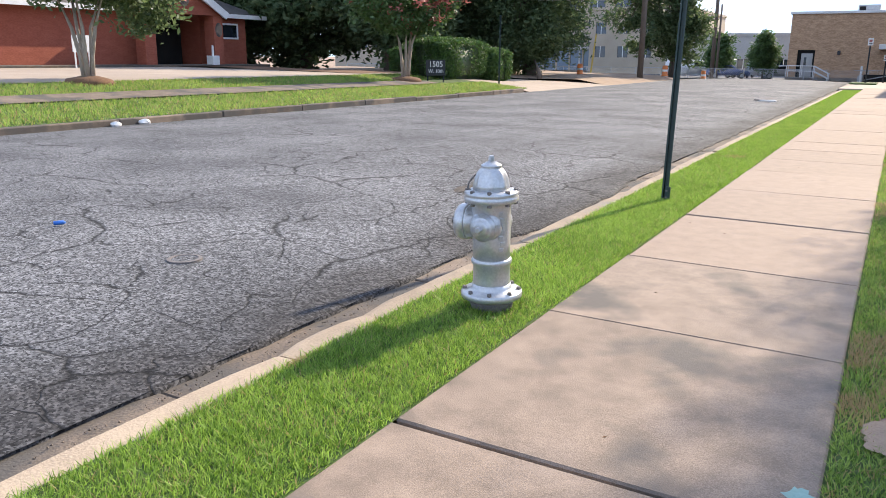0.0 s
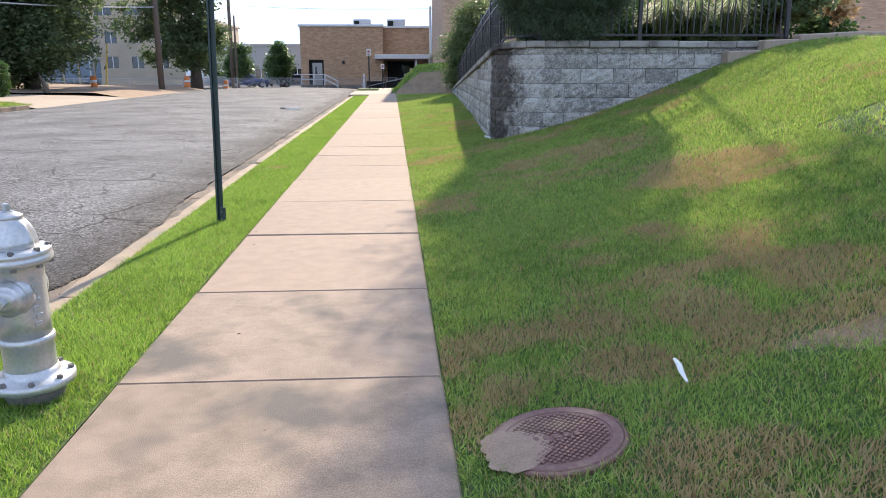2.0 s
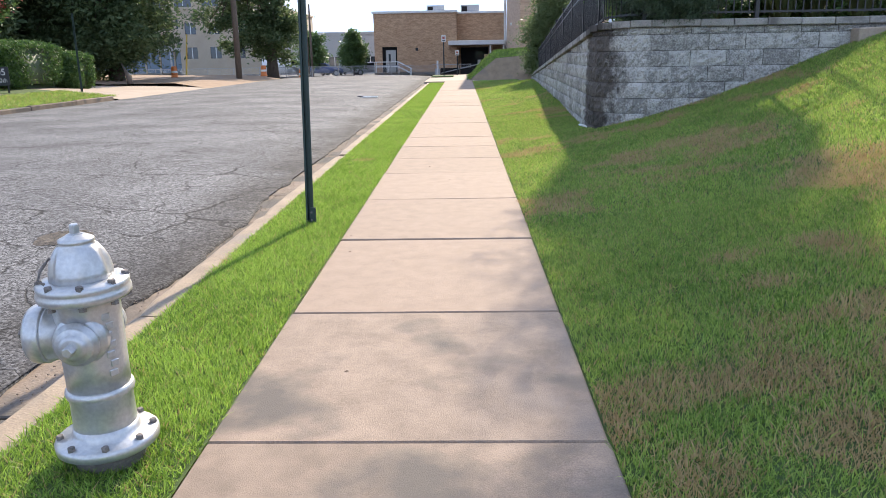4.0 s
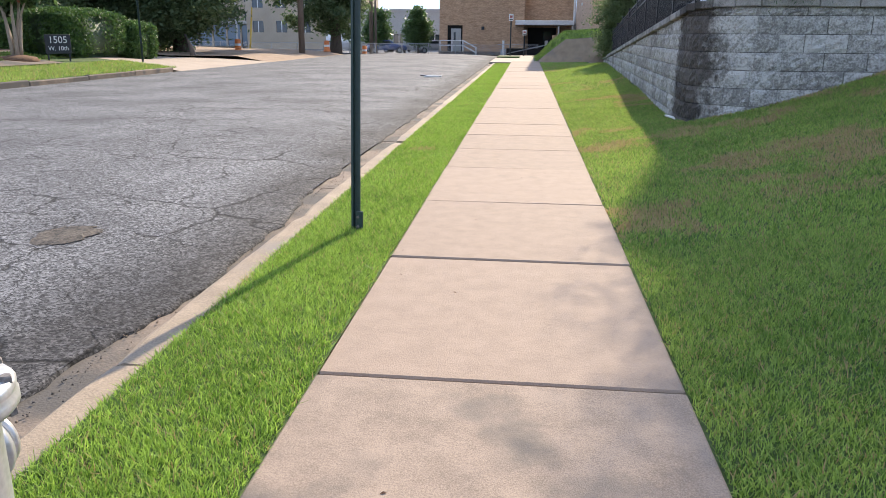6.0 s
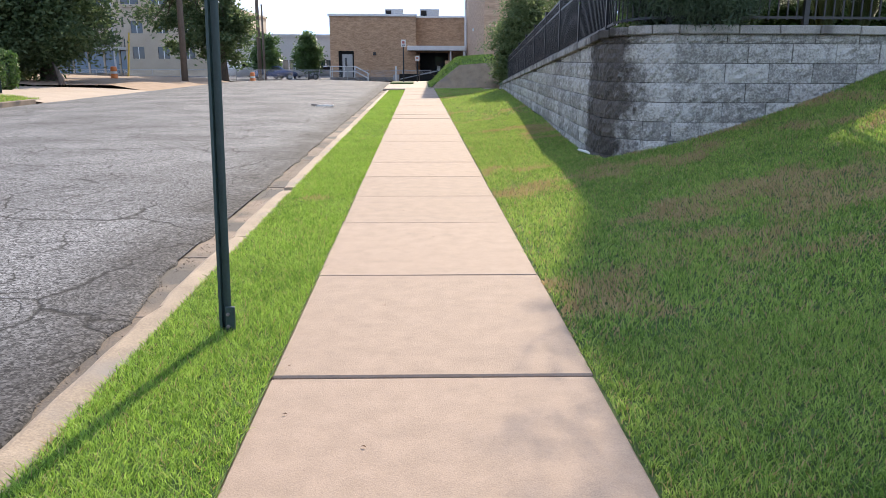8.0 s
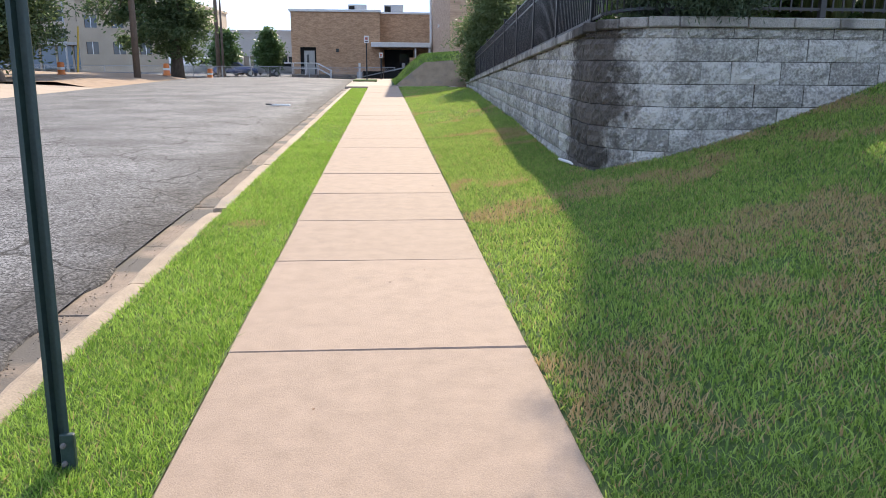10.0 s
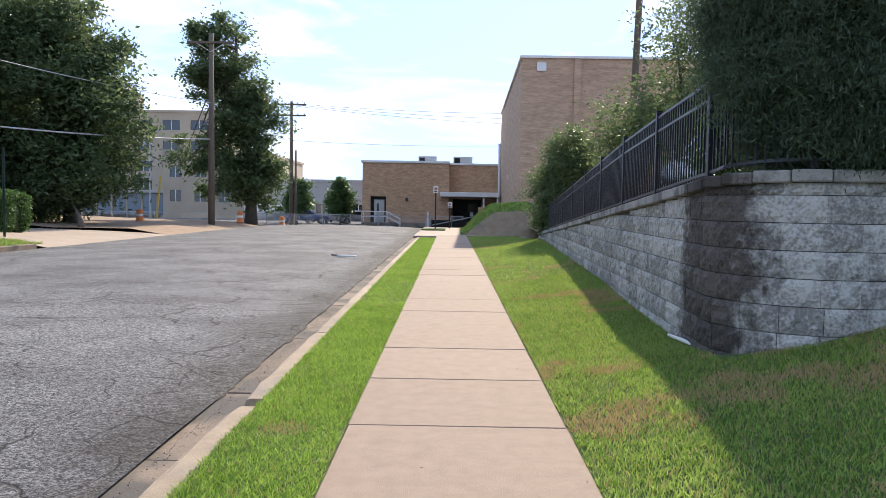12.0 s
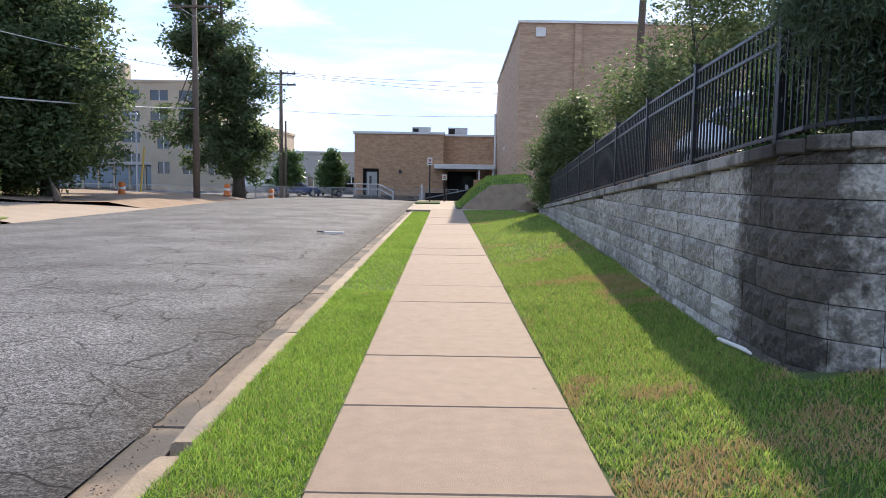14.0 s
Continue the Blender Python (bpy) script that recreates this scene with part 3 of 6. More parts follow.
WALL_END = 32.4
FRONT_Y = 9.4
lawn_near = tagged(sheet("lawn_bank", WALK_X - 0.02, 26, -14, 9.9, 90, 90, bank_z, TURF), "grass bank rising from the walk with dry patches", "lawn", kind="structure")
lawn_far = tagged(sheet("lawn_strip", WALK_X - 0.02, 3.4, 9.9, 42.7, 16, 90, bank_z, TURF), "grass strip between walk and block wall", "lawn", kind="structure")
terrace = tagged(sheet("terrace_soil", 0, 1, 9.72, 70, 20, 60, lambda x, y: 0 * x, MULCH), "mulched terrace above the block wall", "ground", kind="structure")
co = np.zeros(len(terrace.data.vertices) * 3, np.float32)
terrace.data.vertices.foreach_get("co", co)
co = co.reshape(-1, 3)
co[:, 0] = np.maximum(wall_x(co[:, 1]) + 0.25, np.where(co[:, 1] < 11.3, 3.3, 0)) * (1 - co[:, 0] ** 1.6) + 60 * co[:, 0] ** 1.6
co[:, 2] = np.maximum(cap_top(co[:, 1]), 0.55) - 0.12 + np.clip(co[:, 0] - 8, 0, 10) * 0.06
terrace.data.vertices.foreach_set("co", co.ravel())

sidewalk = thing("sidewalk", "tan concrete walk of square-cut slabs with dark joints", "pavement", kind="structure")
JOINTS = [-8.3, -6.6, -4.95, -3.27, -1.62, 0.0, 1.51, 3.32, 5.08, 6.87, 8.30, 9.74, 11.21, 12.67]
while JOINTS[-1] < WALK_END:
    JOINTS.append(JOINTS[-1] + 1.46)
slab_meshes = {}
for a, b in zip(JOINTS, JOINTS[1:]):
    gap = {1.51: 0.032, -1.62: 0.024, 3.32: 0.013}.get(a, 0.011)
    worn = a < 1.0
    key = (round(b - a - gap, 3), worn)
    if key not in slab_meshes:
        slab = part("slab", bbox(-WALK_X - 0.005, WALK_X + 0.005, 0.0, key[0], -0.12, 0.0, 0.009), CONCRETE_WORN if worn else CONCRETE, sidewalk, "grey weathered slab with worn patches" if worn else "")
        slab_meshes[key] = slab.data
    else:
        slab = new("slab", slab_meshes[key])
        slab.parent = sidewalk
    slab.matrix_basis = pose(random.uniform(-0.004, 0.004), a + gap, random.uniform(-0.004, 0.003), random.uniform(-0.1, 0.1), random.uniform(-0.12, 0.12), 0)
bed = part("joint_bed", bbox(-WALK_X + 0.02, WALK_X - 0.02, -8.3, WALK_END, -0.2, -0.085, 0), SOIL, sidewalk)

kerb = thing("kerb", "worn tan concrete kerb with chipped joints", "kerb", kind="structure")
gutter = thing("gutter", "stained concrete gutter pan broken into short lengths", "gutter", kind="structure")
rng = random.Random(4)
y = -12.0
cuts = [-12.0, -9.0, -6.0, -3.2, -1.3, -0.58, 1.54, 4.5, 6.4, 8.80, 9.02, 12.2, 15.0, 17.8, 20.6, 23.4, 26.2, 29.0, 31.8, 34.6, 37.4, 40.0]
for a, b in zip(cuts, cuts[1:]):
    if b - a < 0.3:
        continue
    bm = bmesh.new()
    n = max(4, int((b - a) / 0.25))
    prof = ((KERB_IN, -0.25), (KERB_IN, -0.004), (KERB_OUT + 0.035, -0.004), (KERB_OUT + 0.008, -0.016), (KERB_OUT, -0.045), (KERB_OUT - 0.012, -0.25))
    rings = []
    for i in range(n + 1):
        yy = a + 0.006 + (b - a - 0.012) * i / n
        w = 0.35 if i in (0, n) else 1.0
        rings.append([bm.verts.new((px + (rng.uniform(-0.008, 0.008) if pz > -0.2 else 0) + (0.02 * (1 - w) if px < -1.6 else 0), yy, pz + (rng.uniform(-0.005, 0.004) - 0.018 * (1 - w) if pz > -0.2 else 0))) for px, pz in prof])
    for r, s in zip(rings, rings[1:]):
        for k in range(len(prof) - 1):
            bm.faces.new((r[k], s[k], s[k + 1], r[k + 1]))
    bm.faces.new(rings[0])
    bm.faces.new(rings[-1][::-1])
    part("kerb_length", bm, CONCRETE_OLD, kerb)
y = -12.0
while y < 40:
    ln = rng.uniform(1.1, 3.0)
    z = -0.102 + rng.uniform(-0.008, 0.008)
    part("gutter_slab", bbox(PAN_X - 0.03, KERB_OUT - 0.014, y, y + ln - 0.012, -0.3, z, 0.008, None), GUTTER, gutter)
    y += ln
kerb_bed = part("earth_backing", bbox(PAN_X - 0.05, KERB_IN, -12, 40, -0.31, -0.13, 0), SOIL, gutter)
# ragged edge of the asphalt along the gutter
bm = bmesh.new()
prev = None
for i in range(650):
    yy = -12 + i * 0.08
    e = PAN_X + 0.10 * (value_noise(np.array([0.0]), np.array([yy]), 0.55, 9)[0] - 0.3) + 0.06 * (value_noise(np.array([0.0]), np.array([yy]), 0.14, 10)[0] - 0.5)
    e += 0.17 * math.exp(-((yy - 3.4) / 1.5) ** 4) + 0.10 * math.exp(-((yy + 4.5) / 1.2) ** 2) - 0.03
    zt = road_z(PAN_X, yy) + 0.006
    row = [bm.verts.new((PAN_X - 0.25, yy, zt - 0.004)), bm.verts.new((e - 0.03, yy, zt + 0.004)), bm.verts.new((e, yy, zt - 0.012)), bm.verts.new((e + 0.004, yy, -0.25))]
    if prev:
        for k in range(3):
            bm.faces.new((prev[k], prev[k + 1], row[k + 1], row[k]))
    prev = row
whole("asphalt_edge", bm, ASPHALT, "ragged dark edge of the asphalt overlay at the gutter", "road edge", kind="structure", smooth=True)

# far side of the street
west_lawn = tagged(sheet("west_lawn", -19.6, FAR_KERB - 0.16, -20, 28.7, 24, 80, lambda x, y: west_z(x, y) - 0.03, TURF), "grass verge across the street", "lawn", kind="structure")
west_lot = tagged(sheet("west_lot", -70, -19.6, -40, 31.5, 30, 30, lambda x, y: west_z(x, y) - 0.02, LOT), "sunlit pale concrete forecourt of the brick house", "forecourt", kind="structure")
west_drive = tagged(sheet("west_driveway", -40, FAR_KERB - 0.02, 28.7, 39.9, 20, 10, lambda x, y: west_z(x, y) - 0.05 - 0.1 * (1 - smooth01(0, 2, FAR_KERB - x)), LOT), "pale concrete driveway across the street", "driveway", kind="structure")
west_earth = tagged(sheet("west_earth", -90, FAR_KERB - 0.02, 39.9, 57.7, 40, 12, lambda x, y: west_z(x, y) - 0.05 - 0.13 * (1 - smooth01(0, 1.2, FAR_KERB - x)) + 0.22 * value_noise(x, y, 3.0, 12) * smooth01(0, 2.5, FAR_KERB - x), CLAY), "bare clay earth by the far junction", "ground", kind="structure")
west_bed = tagged(sheet("west_mulch", -70, -20.4, 25, 39.9, 30, 10, lambda x, y: west_z(x, y) - 0.03 + 0.1 * value_noise(x, y, 2.0, 14), MULCH), "mulched bed under the trees", "ground", kind="structure")
west_walk = tagged(sheet("west_walk", -17.3, -16.2, -20, 25, 1, 40, lambda x, y: west_z(x, y) + 0.012, GUTTER), "narrow grey walk in the far verge", "pavement", kind="structure")
west_kerb = thing("west_kerb", "low weathered concrete kerb across the street", "kerb", kind="structure")
for k in range(16):
    a = -20 + k * 3.0
    part("kerb_length", bbox(FAR_KERB - 0.18, FAR_KERB, a, a + 2.98, -0.3, 0.07 + random.uniform(-0.03, 0.015), 0.02), GUTTER, west_kerb)

# ---- block retaining wall ----
BL, BH = 0.55, 0.236
wall = thing("retaining_wall", "grey split-face block wall with a dark stain at its rounded corner", "retaining wall", kind="structure")
ARC = (3.28, FRONT_Y + 0.95, 0.95)


def wall_path(s):
    """Plan of the wall's face by running length from its far end: place and outward normal."""
    long_len = WALL_END - ARC[1]
    if s < long_len:
        yy = WALL_END - s
        return Vector((wall_x(yy), yy, 0)), Vector((-1, 0.043, 0)).normalized()
    s -= long_len
    arc_len = ARC[2] * math.pi / 2
    if s < arc_len:
        a = math.pi + s / ARC[2]
        return Vector((ARC[0] + math.cos(a) * ARC[2], ARC[1] + math.sin(a) * ARC[2], 0)), Vector((math.cos(a), math.sin(a), 0))
    s -= arc_len
    return Vector((ARC[0] + s, FRONT_Y + 0.02 * s, 0)), Vector((0.02, -1, 0)).normalized()


WALL_LEN = WALL_END - ARC[1] + ARC[2] * math.pi / 2 + 3.6
block_meshes = []
for variant in range(6):
    vr = random.Random(variant + 40)
    bm = bmesh.new()
    nx, nz = 6, 4
    w, h = BL - 0.010, BH - 0.007
    grid = [[bm.verts.new((-w / 2 + w * i / nx, -(0.0 if i in (0, nx) or j in (0, nz) else vr.uniform(0.004, 0.032)), h * j / nz)) for i in range(nx + 1)] for j in range(nz + 1)]
    for j in range(nz):
        for i in range(nx):
            bm.faces.new((grid[j][i], grid[j][i + 1], grid[j + 1][i + 1], grid[j + 1][i]))
    back = [bm.verts.new((sx * w / 2, 0.25, zz)) for zz in (0, h) for sx in (-1, 1)]
    bm.faces.new([*grid[-1], back[3], back[2]])
    bm.faces.new([*[grid[j][0] for j in range(nz, -1, -1)], back[0], back[2]][::-1])
    bm.faces.new([*[grid[j][nx] for j in range(nz + 1)], back[3], back[1]])
    me = bpy.data.meshes.new("block")
    bm.to_mesh(me)
    bm.free()
    me.materials.append(BLOCK)
    block_meshes.append(me)
core = bmesh.new()
prev = None
for i in range(90):
    s = WALL_LEN * i / 89
    p, nrm = wall_path(s)
    q = p - nrm * 0.05
    r = p - nrm * 0.30
    zt = float(cap_top(p.y)) - 0.10
    row = [core.verts.new((q.x, q.y, -0.2)), core.verts.new((q.x, q.y, zt)), core.verts.new((r.x, r.y, zt)), core.verts.new((r.x, r.y, -0.2))]
    if prev:
        for k in range(4):
            core.faces.new((prev[k], row[k], row[(k + 1) % 4], prev[(k + 1) % 4]))
    else:
        core.faces.new(row)
    prev = row
core.faces.new(prev[::-1])
part("core", core, BLOCK_STAINED, wall, "mortarless joint backing")
rng = random.Random(8)
arc_s = WALL_END - ARC[1]
arc_end = arc_s + ARC[2] * math.pi / 2
for c in range(9):
    z0 = 0.02 + c * BH
    spots_along = []
    s = arc_s - BL / 2 - 0.12 - (c % 2) * BL / 2
    while s > 0.2:
        spots_along.append((s, 1.0))
        s -= BL
    n_arc = 5
    step = (arc_end - arc_s + 0.24 + (c % 2) * BL) / (n_arc + (c % 2) * 2)
    for k in range(n_arc + (c % 2) * 2):
        spots_along.append((arc_s - 0.12 - (c % 2) * BL / 2 + step * (k + 0.5), step / BL))
    s = arc_end + 0.12 + (c % 2) * BL / 2 + BL / 2
    while s < WALL_LEN:
        spots_along.append((s, 1.0))
        s += BL
    for s, narrow in spots_along:
        p, nrm = wall_path(s)
        top = float(cap_top(p.y)) - 0.105
        if z0 + 0.05 < top and z0 + BH > lawn_z(np.array([p.x]), np.array([p.y]))[0] - 0.12:
            b = new("block", block_meshes[rng.randrange(6)])
            b.parent = wall
            ang = math.degrees(math.atan2(-nrm.x, nrm.y)) + 180
            p = p + nrm * rng.uniform(-0.004, 0.006) - nrm * 0.006 * c
            squeeze = min(1.0, (top - z0) / BH)
            b.matrix_basis = pose(p.x, p.y, z0, 0, 0, ang) @ Matrix.Diagonal((narrow, 1, squeeze, 1))
s = 0.25
while s < WALL_LEN + 1.4:
    p, nrm = wall_path(s)
    ang = math.degrees(math.atan2(-nrm.x, nrm.y)) + 180
    zt = float(cap_top(p.y))
    tilt = math.degrees(math.atan(0.058)) if s < arc_s else 0
    half = 0.245 if not arc_s - 0.2 < s < arc_s + 1.6 else 0.155
    b = part("cap_stone", bbox(-half, half, -0.035, 0.30, -0.105, 0, 0.012), CAP, wall)
    b.matrix_basis = pose(p.x, p.y, zt + rng.uniform(-0.004, 0.004), 0, 0, ang) @ pose(0, 0, 0, 0, -tilt, 0)
    s += 0.5 if not arc_s - 0.2 < s < arc_s + 1.6 else 0.31

edging = thing("crest_edging", "pale concrete edging stones along the crest of the grass bank", "edging", kind="structure")
mesh_edge = None
for k in range(16):
    x = 6.35 + 0.62 * k
    if mesh_edge is None:
        mesh_edge = part("edging_stone", bbox(-0.305, 0.305, -0.13, 0.13, -0.3, 0.0, 0.02), LOT, edging).data
        ob = edging.children[0]
    else:
        ob = new("edging_stone", mesh_edge)
        ob.parent = edging
    ob.matrix_basis = pose(x, FRONT_Y - 0.05 + 0.03 * k, float(lawn_z(np.array([x]), np.array([9.2]))[0]) + 0.10, 0, -2, 2.7)

# ---- iron fence on the wall ----
fence = thing("iron_fence", "black iron picket fence along the top of the block wall", "fence")


def fence_path(s):
    p, nrm = wall_path(s)
    return p - nrm * 0.17


corner = WALL_END - ARC[1] + ARC[2] * math.pi / 2
posts = [WALL_END - 10.85 - 2.38 * k for k in range(9)][::-1] + [corner - 0.35, corner + 1.4, corner + 3.95]


def fence_top(p):
    return float(np.interp(p.y, [9.5, 11.0, 15.0, 26.2, 32.5], [2.90, 2.84, 2.67, 1.87, 1.45]))


mesh_post = mesh_picket = None
for s in posts:
    p = fence_path(s)
    z0, z1 = float(cap_top(p.y)) - 0.02, fence_top(p)
    if mesh_post is None:
        bm = bbox(-0.032, 0.032, -0.032, 0.032, 0, 1, 0.004)
        box(bm, -0.038, 0.038, -0.038, 0.038, 1.0, 1.018)
        ob = part("post", bm, IRON, fence)
        mesh_post = ob.data
    else:
        ob = new("post", mesh_post)
        ob.parent = fence
    ob.matrix_basis = pose(p.x, p.y, z0) @ Matrix.Diagonal((1, 1, z1 - z0 + 0.05, 1))
for a, b in zip(posts, posts[1:]):
    n = max(2, int((b - a) / 0.112))
    n_seg = 1 if b < arc_s else 6
    for drop, low in ((0.02, False), (0.20, False), (0.10, True)):
        for q in range(n_seg):
            bm = bmesh.new()
            p0, p1 = fence_path(a + (b - a) * q / n_seg), fence_path(a + (b - a) * (q + 1) / n_seg)
            e0 = (float(cap_top(p0.y)) + drop) if low else fence_top(p0) - drop
            e1 = (float(cap_top(p1.y)) + drop) if low else fence_top(p1) - drop
            tube(bm, [(p0.x, p0.y, e0), (p1.x, p1.y, e1)], [0.021, 0.021], 4)
            part("rail", bm, IRON, fence)
    for k in range(1, n):
        p = fence_path(a + (b - a) * k / n)
        z0, z1 = float(cap_top(p.y)) + 0.07, fence_top(p) - 0.02
        if mesh_picket is None:
            ob = part("picket", bbox(-0.009, 0.009, -0.009, 0.009, 0, 1, 0.0), IRON, fence)
            mesh_picket = ob.data
        else:
            ob = new("picket", mesh_picket)
            ob.parent = fence
        ob.matrix_basis = pose(p.x, p.y, z0) @ Matrix.Diagonal((1, 1, z1 - z0, 1))

# loose grit along the ragged asphalt edge
prng = np.random.default_rng(17)
n = 900
px = PAN_X + 0.06 + np.abs(prng.normal(size=n)) * 0.07
py = prng.uniform(-5.5, 15, n)
ps = prng.uniform(0.003, 0.009, n)
tet = np.array([[1, 0, -0.5], [-0.5, 0.87, -0.5], [-0.5, -0.87, -0.5], [0.1, 0.1, 0.8]])
rot = prng.random(n) * 6.28
vx = tet[None, :, 0] * np.cos(rot)[:, None] - tet[None, :, 1] * np.sin(rot)[:, None]
vy = tet[None, :, 0] * np.sin(rot)[:, None] + tet[None, :, 1] * np.cos(rot)[:, None]
gv = np.stack([px[:, None] + vx * ps[:, None], py[:, None] + vy * ps[:, None], -0.093 + 0.004 + tet[None, :, 2] * ps[:, None] + 0 * vx], -1).reshape(-1, 3)
gk = np.arange(n) * 4
gf = np.concatenate([np.stack([gk, gk + 1, gk + 3], 1), np.stack([gk + 1, gk + 2, gk + 3], 1), np.stack([gk + 2, gk, gk + 3], 1), np.stack([gk, gk + 2, gk + 1], 1)])
tagged(soup("gutter_grit", gv, gf, [GUTTER]), "loose grit and broken asphalt crumbs in the gutter", "gravel", kind="stuff")


# ---- hydrant ----
hyd = thing("fire_hydrant", "silver-painted cast-iron fire hydrant standing in the grass strip", "fire hydrant", at=pose(-1.085, -0.09, -0.02, 1.2, -1.0, 4) @ Matrix.Scale(0.985, 4))
part("foot", lathe(bmesh.new(), [(0.10, -0.12), (0.115, 0.0), (0.13, 0.05), (0.135, 0.075), (0.10, 0.085)], 28), RUST, hyd, "rusty dark iron foot", True)
part("base_flange", lathe(bmesh.new(), [(0.12, 0.075), (0.165, 0.082), (0.18, 0.092), (0.182, 0.118), (0.172, 0.128), (0.125, 0.135), (0.117, 0.15), (0.113, 0.17)], 36), SILVER, hyd, "", True)
part("lower_barrel", lathe(bmesh.new(), [(0.113, 0.13), (0.110, 0.19), (0.109, 0.285), (0.117, 0.292), (0.120, 0.305), (0.117, 0.318), (0.110, 0.324)], 36), SILVER, hyd, "", True)
part("upper_barrel", lathe(bmesh.new(), [(0.109, 0.32), (0.110, 0.42), (0.112, 0.55), (0.113, 0.63), (0.122, 0.652), (0.13, 0.66)], 36), SILVER, hyd, "", True)
part("bonnet_flange", lathe(bmesh.new(), [(0.12, 0.652), (0.150, 0.658), (0.158, 0.668), (0.158, 0.686), (0.152, 0.694), (0.154, 0.700), (0.156, 0.712), (0.148, 0.722), (0.11, 0.728)], 36), SILVER, hyd, "", True)
bm = lathe(bmesh.new(), [(0.108, 0.720), (0.107, 0.755), (0.100, 0.79), (0.085, 0.822), (0.066, 0.846), (0.056, 0.852), (0.060, 0.858), (0.060, 0.868), (0.050, 0.873), (0.036, 0.880), (0.030, 0.884)], 40)
for v in bm.verts:
    if 0.73 < v.co.z < 0.845:
        k = 1 - 0.12 * (0.5 + 0.5 * math.cos(8 * math.atan2(v.co.y, v.co.x)))
        v.co.x, v.co.y = v.co.x * k, v.co.y * k
part("bonnet", bm, SILVER, hyd, "ribbed domed bonnet", True)
part("operating_nut", lathe(bmesh.new(), [(0.026, 0.875), (0.026, 0.886), (0.017, 0.888), (0.016, 0.916), (0.013, 0.92)], 5), SILVER, hyd, "worn five-sided iron nut")
pump = part("pumper_outlet", lathe(bmesh.new(), [(0.098, 0.05), (0.096, 0.125), (0.101, 0.13), (0.101, 0.142)], 28, pose(0, 0, 0.525, 0, -90, 0)), SILVER, hyd, "", True)
part("outlet_cap", lathe(bmesh.new(), [(0.104, 0.140), (0.107, 0.146), (0.107, 0.185), (0.098, 0.20), (0.06, 0.212), (0.03, 0.216)], 28, pose(0, 0, 0.525, 0, -90, 0)), SILVER, pump, "", True)
part("cap_nut", lathe(bmesh.new(), [(0.020, 0.21), (0.020, 0.245), (0.017, 0.25)], 5, pose(0, 0, 0.525, 0, -90, 0)), RUST, pump)
for sgn in (1, -1):
    tilt = pose(0, 0, 0.525, 90 * sgn, 0, 0)
    hose = part("hose_outlet", lathe(bmesh.new(), [(0.095, 0.07), (0.090, 0.098), (0.080, 0.106), (0.072, 0.108), (0.072, 0.125)], 26, tilt), SILVER, hyd, "", True)
    part("outlet_cap", lathe(bmesh.new(), [(0.070, 0.120), (0.078, 0.122), (0.079, 0.134), (0.066, 0.137), (0.066, 0.150), (0.060, 0.154), (0.046, 0.155), (0.046, 0.168), (0.030, 0.172)], 26, tilt), SILVER, hose, "", True)
    part("cap_nut", lathe(bmesh.new(), [(0.019, 0.172), (0.019, 0.205), (0.016, 0.208)], 5, tilt), SILVER, hose)
mesh_bolt = None
for ring, zz, nb in ((0.160, 0.133, 8), (0.140, 0.722, 8), (0.140, 0.650, 8)):
    for k in range(nb):
        a = 2 * math.pi * (k + 0.4) / nb
        if mesh_bolt is None:
            ob = part("bolt", lathe(bmesh.new(), [(0.014, -0.006), (0.014, 0.008), (0.011, 0.012)], 6), RUST, hyd, "rusty hexagon bolt")
            mesh_bolt = ob.data
        else:
            ob = new("bolt", mesh_bolt)
            ob.parent = hyd
        ob.matrix_basis = pose(ring * math.cos(a), ring * math.sin(a), zz)
bm = bmesh.new()
chain_pts = [(-0.085, -0.10, 0.735), (-0.10, -0.11, 0.75), (-0.098, -0.085, 0.78), (-0.085, -0.07, 0.80), (-0.075, -0.055, 0.815)]
tube(bm, chain_pts, [0.006] * 5, 6)
part("chain", bm, RUST, hyd, "short dark rusty chain")
# cast letters as plain raised bars on the barrel
for k in range(7):
    a = radians(-38 + (k % 2) * 5)
    b = part("raised_letter", bbox(-0.003, 0.003, -0.016, 0.016, -0.012, 0.012, 0.002), SILVER, hyd)
    b.matrix_basis = pose(0.111 * math.cos(a), 0.111 * math.sin(a), 0.60 - 0.035 * k, 0, 0, math.degrees(a))


# ---- sign posts ----
def u_post(name, x, y, z, h, lean_x=0.0, lean_y=0.0, label="dark green steel U-channel post in the grass strip", w=0.034):
    t = thing(name, label, "sign post", at=pose(x, y, z, lean_y, lean_x, 0))
    bm = bmesh.new()
    prof = [(-w, -0.012), (-w * 0.55, -0.012), (-w * 0.4, 0.016), (w * 0.4, 0.016), (w * 0.55, -0.012), (w, -0.012), (w, -0.008), (w * 0.62, -0.008), (w * 0.46, 0.02), (-w * 0.46, 0.02), (-w * 0.62, -0.008), (-w, -0.008)]
    lo, hi = [bm.verts.new((a, b, -0.3)) for a, b in prof], [bm.verts.new((a, b, h)) for a, b in prof]
    for k in range(12):
        bm.faces.new((lo[k], lo[(k + 1) % 12], hi[(k + 1) % 12], hi[k]))
    bm.faces.new(hi)
    part("channel", bm, POLE_GREEN, t)
    return t


